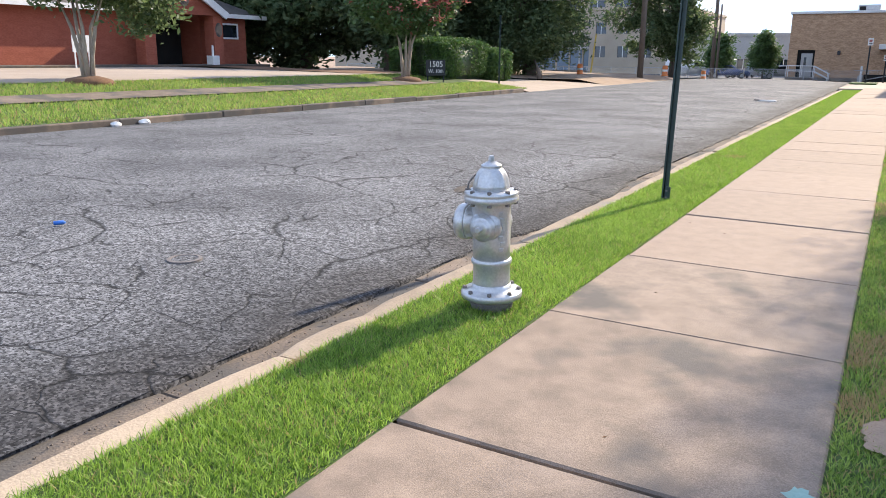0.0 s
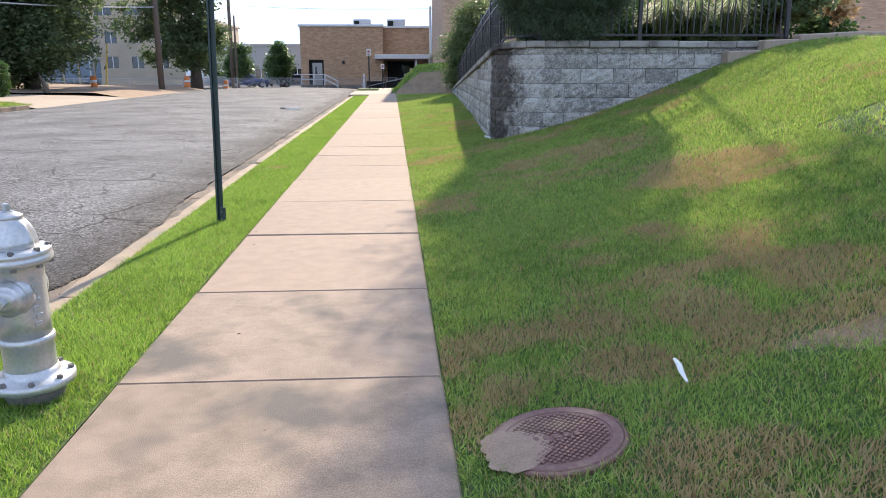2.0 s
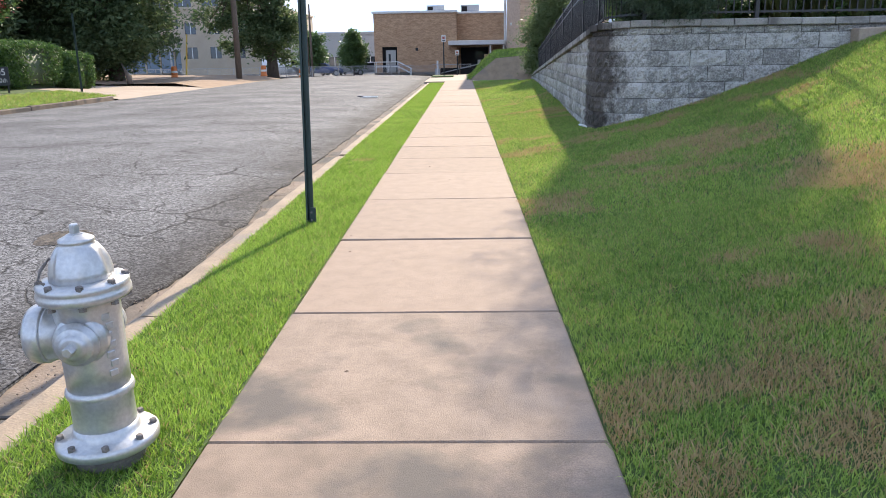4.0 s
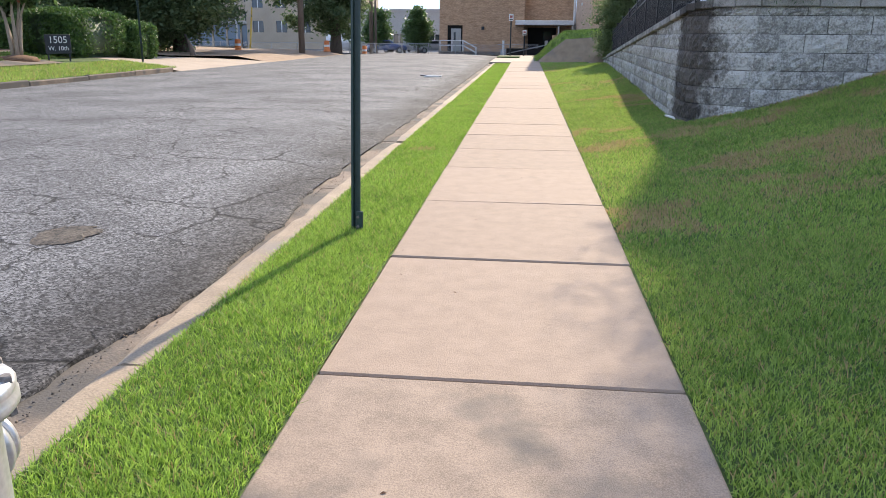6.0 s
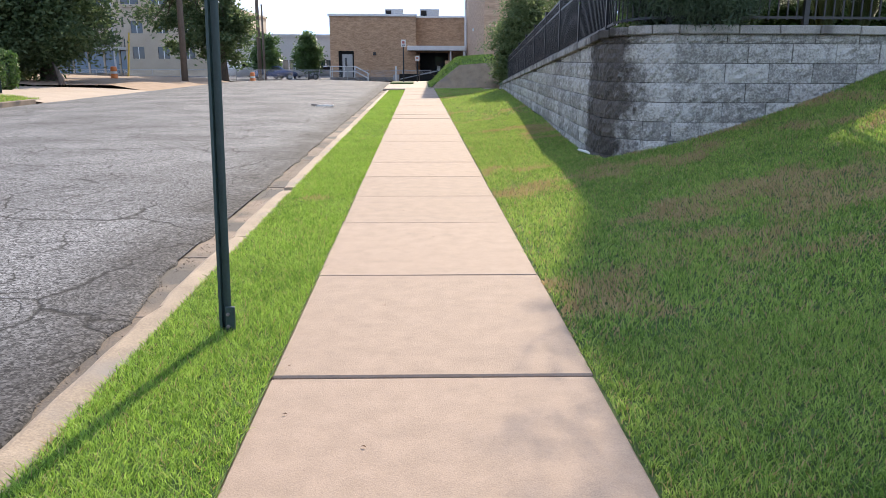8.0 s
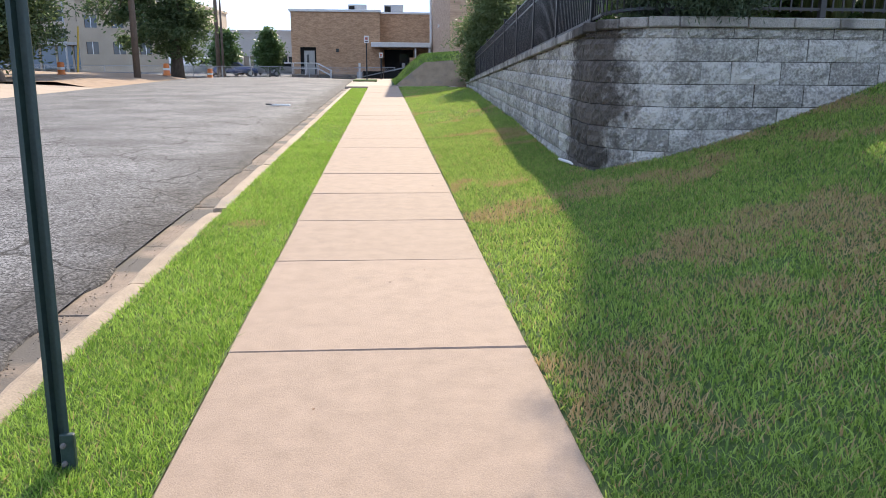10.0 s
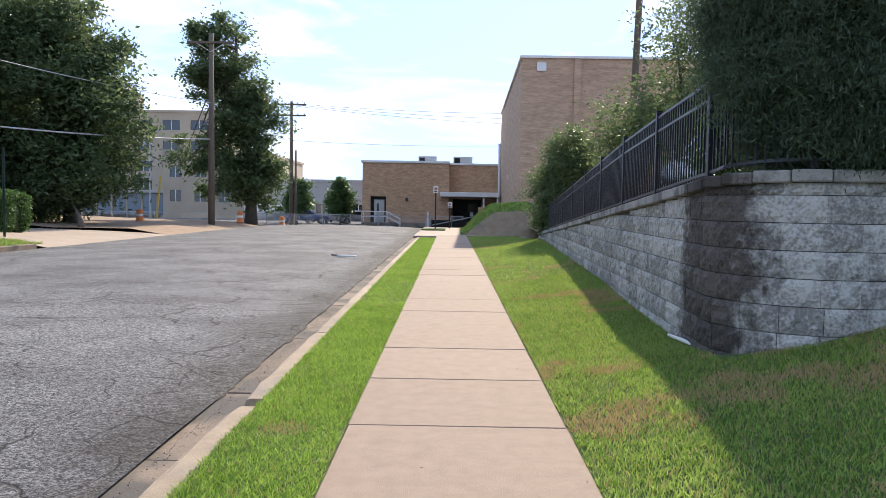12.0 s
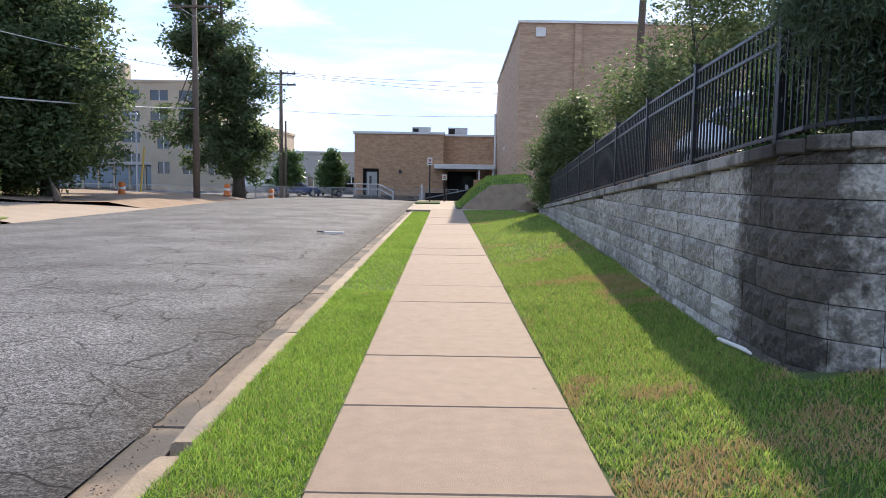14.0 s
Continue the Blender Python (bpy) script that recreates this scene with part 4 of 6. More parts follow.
post = u_post("sign_post", -1.135, 4.0, -0.02, 2.75, 1.2, 0)
part("stub", bbox(0.005, 0.055, -0.03, -0.006, -0.2, 0.16, 0.004), POLE_GREEN, post, "short splice stub at the foot")
for zz in (0.05, 0.12):
    part("bolt", lathe(bmesh.new(), [(0.010, 0), (0.010, 0.012), (0.007, 0.015)], 6, pose(0.02, -0.03, zz, 90, 0, 0)), RUST, post)
far_post = u_post("sign_post", -15.75, 29.85, 0.25, 3.1, 0, 0, "thin dark green post in the far verge", 0.045)


def parking_sign(x, y, z, h, w=0.3, hh=0.42):
    t = thing("street_sign", "small white sign with red marks on a dark post", "street sign", group="signs at the driveway crossing", at=pose(x, y, z))
    part("post", tube(bmesh.new(), [(0, 0, -0.2), (0, 0, h)], [0.045, 0.045], 8), IRON, t)
    pl = part("plate", bbox(-w / 2, w / 2, -0.06, -0.05, h - hh, h + 0.02, 0.0), WHITE, t, "white plate")
    part("mark", bbox(-w * 0.28, w * 0.28, -0.066, -0.061, h - hh * 0.55, h - hh * 0.18, 0.0), BLOOM, pl, "red square mark")
    part("lettering", bbox(-w * 0.33, w * 0.33, -0.066, -0.061, h - hh * 0.85, h - hh * 0.70, 0.0), IRON, pl, "dark bar of lettering")


parking_sign(-1.05, 51.9, 0.0, 2.75)
parking_sign(-0.15, 55.6, 0.0, 1.75, 0.28, 0.34)

# ---- small things near the walk ----
hole = thing("manhole_cover", "rusty iron sewer cover half covered with dry sand", "manhole cover", at=pose(1.16, -0.76, float(lawn_z(np.array([1.16]), np.array([0.0]))[0]) + 0.006, -0.8, -8.0, 0))
part("ring", lathe(bmesh.new(), [(0.275, -0.1), (0.275, -0.012), (0.27, -0.006), (0.257, -0.004), (0.256, -0.012)], 48), IRON_LID, hole)
lid = part("lid", lathe(bmesh.new(), [(0.255, -0.06), (0.255, -0.004), (0.25, 0.0), (0.215, 0.0), (0.212, -0.004)], 48), IRON_LID, hole)
mesh_stud = None
for i in range(-10, 11):
    for j in range(-10, 11):
        x, y = (i + j) * 0.0145, (i - j) * 0.0145
        if math.hypot(x, y) < 0.195 and not (abs(y) < 0.022 and abs(x) < 0.10):
            if mesh_stud is None:
                ob = part("stud", bbox(-0.0075, 0.0075, -0.0075, 0.0075, -0.005, 0.003, 0.0015), IRON_LID, hole)
                mesh_stud = ob.data
            else:
                ob = new("stud", mesh_stud)
                ob.parent = hole
            ob.matrix_basis = pose(x, y, 0, 0, 0, 45)
for k in range(5):
    b = part("raised_letter", bbox(-0.012, 0.012, -0.016, 0.016, -0.004, 0.004, 0.002), IRON_LID, hole)
    b.matrix_basis = pose(-0.08 + 0.04 * k, 0, 0)
bm = bmesh.new()
srng = random.Random(3)
cv = bm.verts.new((-0.17, -0.05, 0.009))
ringv = []
for k in range(36):
    a = 2 * math.pi * k / 36
    r = 0.12 + 0.012 * srng.uniform(-1, 1) + 0.04 * abs(math.sin(a)) + 0.015 * math.sin(3 * a + 1)
    ringv.append(bm.verts.new((-0.17 + r * math.cos(a), -0.05 + r * math.sin(a), 0.001)))
for k in range(36):
    bm.faces.new((cv, ringv[k], ringv[(k + 1) % 36]))
whole("sand_drift", bm, SAND, "thin drift of dry sand over the sewer cover", "sand", smooth=True).matrix_basis = hole.matrix_basis.copy()

lz = float(lawn_z(np.array([1.72]), np.array([-0.66]))[0])
bm = bmesh.new()
tube(bm, [(0.012, 0.115, 0.05), (0.008, 0.05, 0.05), (-0.004, -0.02, 0.03), (-0.014, -0.11, 0.02)], [0.008, 0.014, 0.012, 0.006], 7)
for v in bm.verts:
    v.co.z *= 0.5
litter = whole("crumpled_paper", bm, WHITE, "crumpled white paper wrapper lying in the grass", "litter")
litter.matrix_basis = pose(1.765, -0.43, lz + 0.018, 0, 0, 0)

iron_valve = thing("valve_cover", "small round iron valve cover in the asphalt", "manhole cover", at=pose(-3.51, -0.23, float(road_z(-3.51, 0)) + 0.004))
part("ring", lathe(bmesh.new(), [(0.125, -0.05), (0.125, 0.004), (0.10, 0.006), (0.097, 0.0)], 32), RUST, iron_valve)
part("lid", lathe(bmesh.new(), [(0.095, -0.05), (0.095, 0.0), (0.02, 0.003)], 32), ASPHALT, iron_valve)
bottle = thing("plastic_litter", "small crushed blue plastic piece on the asphalt", "litter", at=pose(-5.1, -0.14, float(road_z(-5.05, 0)) + 0.03, 0, 90, 60) @ Matrix.Scale(0.62, 4))
part("body", tube(bmesh.new(), [(0, 0, -0.07), (0, 0.005, 0), (0, 0, 0.05), (0, 0, 0.08)], [0.028, 0.03, 0.028, 0.012], 10), BLUE_PLASTIC, bottle, "", True)
debris = thing("broken_board", "pale broken board lying on the asphalt", "litter", at=pose(-3.15, 25.6, float(road_z(-3.15, 25)) + 0.02, 0, 0, -12))
part("board", bbox(-0.32, 0.32, -0.05, 0.05, 0, 0.05, 0.01), WHITE, debris)
part("dark_end", bbox(-0.44, -0.24, -0.07, 0.02, 0.025, 0.07, 0.01), RUST, debris, "dark torn end")
for x, y, s in ((FAR_KERB + 0.12, 6.8, 0.11), (FAR_KERB + 0.10, 7.55, 0.13)):
    bm = bmesh.new()
    bmesh.ops.create_icosphere(bm, subdivisions=2, radius=s)
    for v in bm.verts:
        v.co = v.co * (1 + 0.3 * noise.noise(v.co * 14))
        v.co.z *= 0.6
    whole("crumpled_paper", bm, WHITE, "pale crumpled litter at the far kerb", "litter").location = (x, y, float(road_z(x, y)) + 0.04)
bm = tube(bmesh.new(), [(0, 0, 0), (0.02, -0.4, 0.02), (0.07, -0.80, 0.015)], [0.02, 0.02, 0.02], 8)
pipe = whole("drain_pipe_end", bm, WHITE, "white plastic pipe lying at the foot of the wall", "pipe", smooth=True)
pz = float(lawn_z(np.array([2.36]), np.array([11.0]))[0])
pipe.location = (2.31, 11.3, pz + 0.02)

# ---- mound and low wall at the end of the walk ----
bm = bmesh.new()


def mound_z(x, y):
    return np.interp(x - 0.02 * (y - 43.6), [0.4, 0.75, 2.2, 3.75, 4.6], [-0.04, 0.06, 1.20, 1.32, 1.36]) * (1 - 0.4 * smooth01(48.2, 55.6, y)) + 0.4 * smooth01(43.9, 46.0, y) * smooth01(0.6, 1.6, x)


side = [(0.75, -0.1), (4.4, -0.1), (4.4, 1.36), (3.75, 1.33), (2.2, 1.21), (0.75, 0.07)]
f0, f1 = [bm.verts.new((x, 43.6, z)) for x, z in side], [bm.verts.new((x, 43.85, z)) for x, z in side]
bm.faces.new(f0[::-1])
bm.faces.new(f1)
for k in range(6):
    bm.faces.new((f0[k], f0[(k + 1) % 6], f1[(k + 1) % 6], f1[k]))
bm.normal_update()
whole("low_retaining_wall", bm, CONCRETE_OLD, "low stained concrete wing wall holding the grass mound", "wall", kind="structure")
mound = tagged(sheet("grass_mound", 0.4, 4.5, 43.7, 55.6, 14, 20, lambda x, y: mound_z(x, y), TURF), "grass mound behind the low concrete wall", "mound", kind="structure")
island = whole("kerb_island", bbox(-1.9, -0.4, 50.5, 53.8, -0.1, 0.06, 0.03), TURF, "small grass island round the sign", "grass", kind="structure")


# ---- buildings ----
def walls_with_holes(bm, x0, x1, y, z0, z1, holes, depth=0.25, face=-1):
    """A wall in a plane of constant y, with true rectangular openings (x0, x1, z0, z1)."""
    xs = sorted({x0, x1, *[h[0] for h in holes], *[h[1] for h in holes]})
    zs = sorted({z0, z1, *[h[2] for h in holes], *[h[3] for h in holes]})
    for a, b in zip(xs, xs[1:]):
        for c, d in zip(zs, zs[1:]):
            mx, mz = (a + b) / 2, (c + d) / 2
            if not any(h[0] < mx < h[1] and h[2] < mz < h[3] for h in holes):
                box(bm, a, b, y, y + depth, c, d)
    bmesh.ops.remove_doubles(bm, verts=bm.verts, dist=0.0005)
    return bm


def block_building(name, label, x0, x1, y0, y1, z1, wallmat, rows, cols, win=(1.6, 1.5), first=1.2, storey=3.2, glassmat=None, band=None):
    t = thing(name, label, "building", at=slide(y0))
    step = (x1 - x0) / cols
    holes = [(x0 + step * (c + 0.5) - win[0] / 2, x0 + step * (c + 0.5) + win[0] / 2, first + storey * r, first + storey * r + win[1]) for r in range(rows) for c in range(cols)]
    part("front_wall", walls_with_holes(bmesh.new(), x0, x1, y0, -0.3, z1, holes), wallmat, t)
    bm = bmesh.new()
    box(bm, x0 + 0.01, x1 - 0.01, y0 + 0.4, y1, -0.3, z1 - 0.02)
    part("body", bm, wallmat, t)
    bm = bmesh.new()
    box(bm, x0 - 0.15, x1 + 0.15, y0 - 0.15, y1 + 0.15, z1, z1 + 0.35)
    part("parapet", bm, wallmat if band is None else band, t)
    for h in holes:
        w = part("window", bbox(h[0], h[1], y0 + 0.12, y0 + 0.17, h[2], h[3], 0), glassmat or GLASS_DARK, t)
        part("frame", bbox((h[0] + h[1]) / 2 - 0.05, (h[0] + h[1]) / 2 + 0.05, y0 + 0.08, y0 + 0.115, h[2], h[3], 0), WHITE, w)
    return t


# tan brick hall
hall = thing("brick_hall", "low windowless tan brick hall with a white roof edge", "building", at=slide(80))
hole_door = (-7.55, -6.1, 0.55, 2.95)
part("front_wall", walls_with_holes(bmesh.new(), -8.3, -0.3, 80.0, 0.55, 6.05, [hole_door]), BRICK_TAN, hall)
part("plinth", bbox(-8.35, -0.25, 79.95, 80.3, -0.3, 0.55, 0), GUTTER, hall, "grey concrete base course")
bm = bmesh.new()
box(bm, -8.28, -0.32, 80.6, 100, -0.3, 6.0)
part("body", bm, BRICK_TAN, hall)
part("roof_edge", bbox(-8.45, -0.2, 79.85, 100, 6.05, 6.27, 0.02), WHITE, hall, "pale metal roof edge")
# near-black panel that paints the shade round the door
part("recess", bbox(-7.55, -6.1, 80.26, 80.55, 0.55, 2.95, 0), DARK, hall)
dr = part("door", bbox(-7.2, -6.25, 80.05, 80.12, 0.55, 2.65, 0), STUCCO_GREY, hall, "pale grey steel door")
part("pane", bbox(-6.95, -6.75, 80.03, 80.045, 1.5, 2.3, 0), GLASS_DARK, dr)
part("wall_light", bbox(-4.3, -4.05, 79.85, 80.0, 2.55, 2.85, 0.02), IRON, hall)
wing = thing("brick_wing", "set-back tan brick wing with a flat entrance canopy", "building", at=slide(80))
part("wall", bbox(-0.3, 4.6, 82.5, 100, -0.3, 6.05, 0), BRICK_TAN, wing)
part("roof_edge", bbox(-0.2, 4.6, 82.35, 100, 6.05, 6.24, 0.02), WHITE, wing)
part("canopy", bbox(-1.1, 4.3, 78.6, 82.4, 3.0, 3.42, 0.03), WHITE, wing, "flat white entrance canopy")
for x in (2.9, 4.15):
    part("canopy_post", bbox(x - 0.07, x + 0.07, 78.8, 78.94, 0.0, 3.0, 0), WHITE, wing)
part("entrance", bbox(0.1, 2.8, 82.44, 82.5, 0.2, 2.8, 0), DARK, wing, "dark glazed entrance under the canopy")
part("entrance_door", bbox(1.55, 2.35, 82.38, 82.43, 0.2, 2.4, 0), GLASS_DARK, wing)
part("notice", bbox(1.75, 2.05, 82.33, 82.36, 1.2, 1.6, 0), WHITE, wing, "white paper notice")
for x0, x1 in ((-3.4, -1.6), (0.1, 2.0)):
    unit = thing("rooftop_unit", "grey metal air unit on the flat roof", "air unit", group="units on the hall roof", at=slide(80))
    part("casing", bbox(x0, x1, 86, 88, 6.25, 7.1, 0.03), GALV, unit)
    part("louvre", bbox(x0 + 0.1, x0 + (x1 - x0) * 0.35, 85.95, 85.99, 6.4, 6.95, 0), DARK, unit, "dark louvre panel")
# steps with railing at the hall door
steps = thing("entrance_steps", "concrete entrance steps with a pale pipe railing", "steps", at=slide(80))
part("landing", bbox(-8.2, -5.9, 78.4, 79.94, -0.2, 0.55, 0.02), GUTTER, steps)
for k in range(3):
    part("tread", bbox(-5.88 + 0.3 * k, -5.6 + 0.3 * k, 78.4, 79.9, -0.2, 0.4 - 0.16 * k, 0.01), GUTTER, steps)
for y in (78.45, 79.8):
    bm = bmesh.new()
    for zz in (0.55, 1.0):
        tube(bm, [(-8.15, y, 0.55 + zz), (-5.95, y, 0.55 + zz), (-4.7, y, zz - 0.1)], [0.035] * 3, 6)
    part("handrail", bm, WHITE, steps)
    for x in (-8.15, -7.0, -5.95, -4.75):
        zb = 0.5 if x < -5.9 else -0.1
        part("rail_post", tube(bmesh.new(), [(x, y, zb), (x, y, zb + 1.05)], [0.035, 0.035], 6), WHITE, steps)
pipe_marker = thing("utility_cabinet", "small pale utility cabinet with a white marker post", "utility cabinet", at=slide(77))
part("box", bbox(-2.35, -1.85, 76.8, 77.2, -0.1, 0.85, 0.03), GALV, pipe_marker)
part("marker", tube(bmesh.new(), [(-2.1, 76.7, 0), (-2.1, 76.7, 1.6)], [0.09, 0.09], 8), WHITE, pipe_marker)

# tall pale brick block
tall = thing("tall_brick_block", "tall windowless pale brick block with a canted side", "building", at=slide(51.6))
bm = bmesh.new()
plan = [(3.9, 51.6), (34.0, 51.6), (34.0, 100.0), (5.8, 100.0), (4.55, 79.0)]
lo, hi = [bm.verts.new((x, y, -0.3)) for x, y in plan], [bm.verts.new((x, y, 10.75)) for x, y in plan]
for k in range(5):
    bm.faces.new((lo[k], lo[(k + 1) % 5], hi[(k + 1) % 5], hi[k]))
bm.faces.new(hi)
part("outer_wall", bm, BRICK_PALE, tall)
bm = bmesh.new()
tube(bm, [(3.86, 51.56, 10.82), (34, 51.56, 10.82)], [0.1, 0.1], 4)
tube(bm, [(3.86, 51.56, 10.82), (4.5, 79.0, 10.82)], [0.1, 0.1], 4)
part("roof_edge", bm, WHITE, tall)
part("vent", bbox(4.75, 5.3, 51.5, 51.59, 10.0, 10.5, 0.02), WHITE, tall, "white square vent")
part("downpipe", tube(bmesh.new(), [(4.42, 78.5, 0.3), (4.36, 78.5, 8.0)], [0.12, 0.12], 8), WHITE, tall)
part("camera_box", bbox(3.9, 4.02, 62.0, 62.2, 4.2, 4.4, 0.02), WHITE, tall, "small white wall camera")
part("pilaster", bbox(6.9, 7.3, 51.45, 51.6, 0, 10.7, 0), BRICK_PALE, tall)

block_building("hospital", "tall beige building with rows of windows behind trees", -95, -36, 128, 150, 15.5, STUCCO, 4, 14, (2.6, 1.5), 3.6, 3.1)
block_building("hospital_annex", "beige annex block with upper windows", -38, -25, 112, 140, 8.6, STUCCO, 2, 4, (1.5, 1.5), 2.2, 3.2)
block_building("low_store", "long low beige building with a row of openings", -25.5, -8.6, 112, 130, 5.0, STUCCO_GREY, 1, 7, (1.5, 1.2), 0.9, 3.0)
glass_front = thing("glass_pavilion", "ground floor with blue-tinted glazing behind a fence", "building", at=slide(117))
part("slab_roof", bbox(-75, -36, 116, 127.6, 3.3, 3.7, 0.03), STUCCO_GREY, glass_front)
for k in range(18):
    x = -74 + 2.1 * k
    part("pane", bbox(x, x + 1.8, 117, 117.08, 0.3, 3.2, 0), GLASS_BLUE, glass_front)
    part("mullion", bbox(x + 1.82, x + 2.06, 116.9, 117.1, 0, 3.3, 0), STUCCO, glass_front)
part("back_wall", bbox(-75, -36, 120, 120.2, 0, 3.3, 0), STUCCO_GREY, glass_front)
chimney = part("chimney", bbox(-49.5, -48, 130, 132, 15.8, 18.5, 0), STUCCO, bpy.data.objects["hospital"])

# red brick house
house = thing("brick_house", "red brick house with a white-trimmed gabled entrance porch", "house", at=slide(28.2))
HX = -34.0
gz = float(west_z(HX, 28)) - 0.05
bm = bmesh.new()
for a, b, c, d in ((10.0, 26.6, gz - 0.5, gz + 2.9), (30.4, 34.0, gz - 0.5, gz + 2.9)):
    box(bm, HX - 9, HX, a, b, c, d)
part("outer_wall", bm, BRICK_RED, house)
# porch shade is painted: the back is a near-black block, not brick
bm = bmesh.new()
box(bm, HX - 9, HX - 1.6, 26.6, 30.4, gz - 0.5, gz + 2.9)
part("porch_back", bm, DARK, house, "near-black block painted as the shade behind the porch")
for a, b in ((25.5, 26.2), (30.2, 30.9)):
    part("porch_pier", bbox(HX + 0.55, HX + 1.3, a, b, gz - 0.3, gz + 2.75, 0.02), BRICK_RED, house)
    em = part("wall_medallion", lathe(bmesh.new(), [(0.02, 0), (0.24, 0), (0.26, 0.03), (0.2, 0.05)], 20, pose(HX + 1.3, (a + b) / 2, gz + 2.0, 0, 90, 0) @ Matrix.Diagonal((1.5, 1, 1, 1))), GUTTER, house, "grey oval medallion")
bm = bmesh.new()
ridge = gz + 4.35
v = [bm.verts.new(p) for p in ((HX + 1.3, 25.5, gz + 2.75), (HX + 1.3, 30.9, gz + 2.75), (HX + 1.3, 28.2, ridge), (HX - 0.4, 25.5, gz + 2.75), (HX - 0.4, 30.9, gz + 2.75), (HX - 0.4, 28.2, ridge))]
for f in ((0, 1, 2), (3, 5, 4), (0, 3, 4, 1), (1, 4, 5, 2), (0, 2, 5, 3)):
    bm.faces.new([v[i] for i in f])
part("gable", bm, BRICK_RED, house)
part("gable_emblem", lathe(bmesh.new(), [(0.02, 0), (0.3, 0), (0.32, 0.03), (0.25, 0.05)], 20, pose(HX + 1.3, 28.2, gz + 3.45, 0, 90, 0)), GUTTER, house, "grey round emblem")
for s in (1, -1):
    bm = bmesh.new()
    box(bm, HX - 5, HX + 1.55, -0.2, 3.2, 0, 0.16)
    ob = part("porch_roof", bm, SHINGLE, house)
    ob.matrix_basis = Matrix.Translation((0, 28.2, ridge + 0.05)) @ (Matrix.Rotation(radians(-30), 4, "X") if s > 0 else Matrix.Diagonal((1, -1, 1, 1)) @ Matrix.Rotation(radians(-30), 4, "X"))
    bm = bmesh.new()
    box(bm, HX + 1.5, HX + 1.62, -0.05, 3.25, -0.2, 0.2)
    ob = part("barge_board", bm, WHITE, house)
    ob.matrix_basis = Matrix.Translation((0, 28.2, ridge + 0.02)) @ (Matrix.Rotation(radians(-30), 4, "X") if s > 0 else Matrix.Diagonal((1, -1, 1, 1)) @ Matrix.Rotation(radians(-30), 4, "X"))
for a, b in ((9.4, 25.4), (31.0, 35.2)):
    bm = bmesh.new()
    q = [bm.verts.new(p) for p in ((HX + 0.6, a, gz + 2.85), (HX + 0.6, b, gz + 2.85), (HX - 4.5, b - 1.2, gz + 4.6), (HX - 4.5, a + 1.2, gz + 4.6), (HX - 9.6, a, gz + 2.85), (HX - 9.6, b, gz + 2.85))]
    for f in ((0, 1, 2, 3), (3, 2, 5, 4), (0, 3, 4), (1, 5, 2), (0, 4, 5, 1)):
        bm.faces.new([q[i] for i in f])
    part("roof", bm, SHINGLE, house)
    part("fascia", bbox(HX + 0.5, HX + 0.66, a, b, gz + 2.72, gz + 2.95, 0), WHITE, house)
win = part("window", bbox(HX + 0.005, HX + 0.05, 31.1, 33.2, gz + 1.65, gz + 2.35, 0), GLASS_DARK, house)
for a, b, c, d in ((31.0, 33.3, 2.35, 2.45), (31.0, 33.3, 1.55, 1.65), (31.0, 31.1, 1.65, 2.35), (33.2, 33.3, 1.65, 2.35)):
    part("frame", bbox(HX, HX + 0.09, a, b, gz + c, gz + d, 0), WHITE, win)
part("downpipe", tube(bmesh.new(), [(HX + 0.15, 17.2, gz + 2.8), (HX + 0.15, 17.2, gz + 0.2), (HX + 0.6, 16.8, gz + 0.05)], [0.07] * 3, 8), WHITE, house)
part("plinth", bbox(HX, HX + 1.9, 9, 34, gz - 0.5, gz + 0.12, 0.02), GUTTER, house)
bin_ = thing("white_urn", "white planter stand by the porch", "planter", at=slide(28.2) @ pose(HX + 1.75, 29.6, gz + 0.1))
part("box", bbox(-0.25, 0.25, -0.25, 0.25, 0, 0.5, 0.02), WHITE, bin_)
part("stem", tube(bmesh.new(), [(0, 0, 0.5), (0, 0, 1.05)], [0.07, 0.05], 8), WHITE, bin_)
hs = thing("yard_sign", "small white yard sign on two legs", "sign", at=pose(-31.2, 18.7, float(west_z(-31, 18)) - 0.02, 0, 0, 90))
part("plate", bbox(-0.45, 0.45, -0.02, 0.02, 0.7, 1.45, 0), WHITE, hs)
part("lettering", bbox(-0.3, 0.25, -0.03, -0.022, 0.95, 1.12, 0), GUTTER, hs, "faint grey bars of lettering")
for x in (-0.35, 0.35):
    part("leg", bbox(x - 0.03, x + 0.03, -0.02, 0.02, -0.1, 0.7, 0), WHITE, hs)

bm = bmesh.new()
cr = random.Random(12)
ring = [bm.verts.new((0.05 * (1 + 0.4 * cr.uniform(-1, 1)) * math.cos(2 * math.pi * k / 20), 0.05 * (1 + 0.5 * cr.uniform(-1, 1)) * math.sin(2 * math.pi * k / 20), 0)) for k in range(20)]
bm.faces.new(ring)
whole("spray_mark", bm, mat("cyan_spray_paint", (0.20, 0.33, 0.29), (0.28, 0.42, 0.37), 14, 0.8, 0.3, 120), "faded cyan utility spray mark on the concrete walk", "paint mark").location = (0.71, -1.37, 0.004)

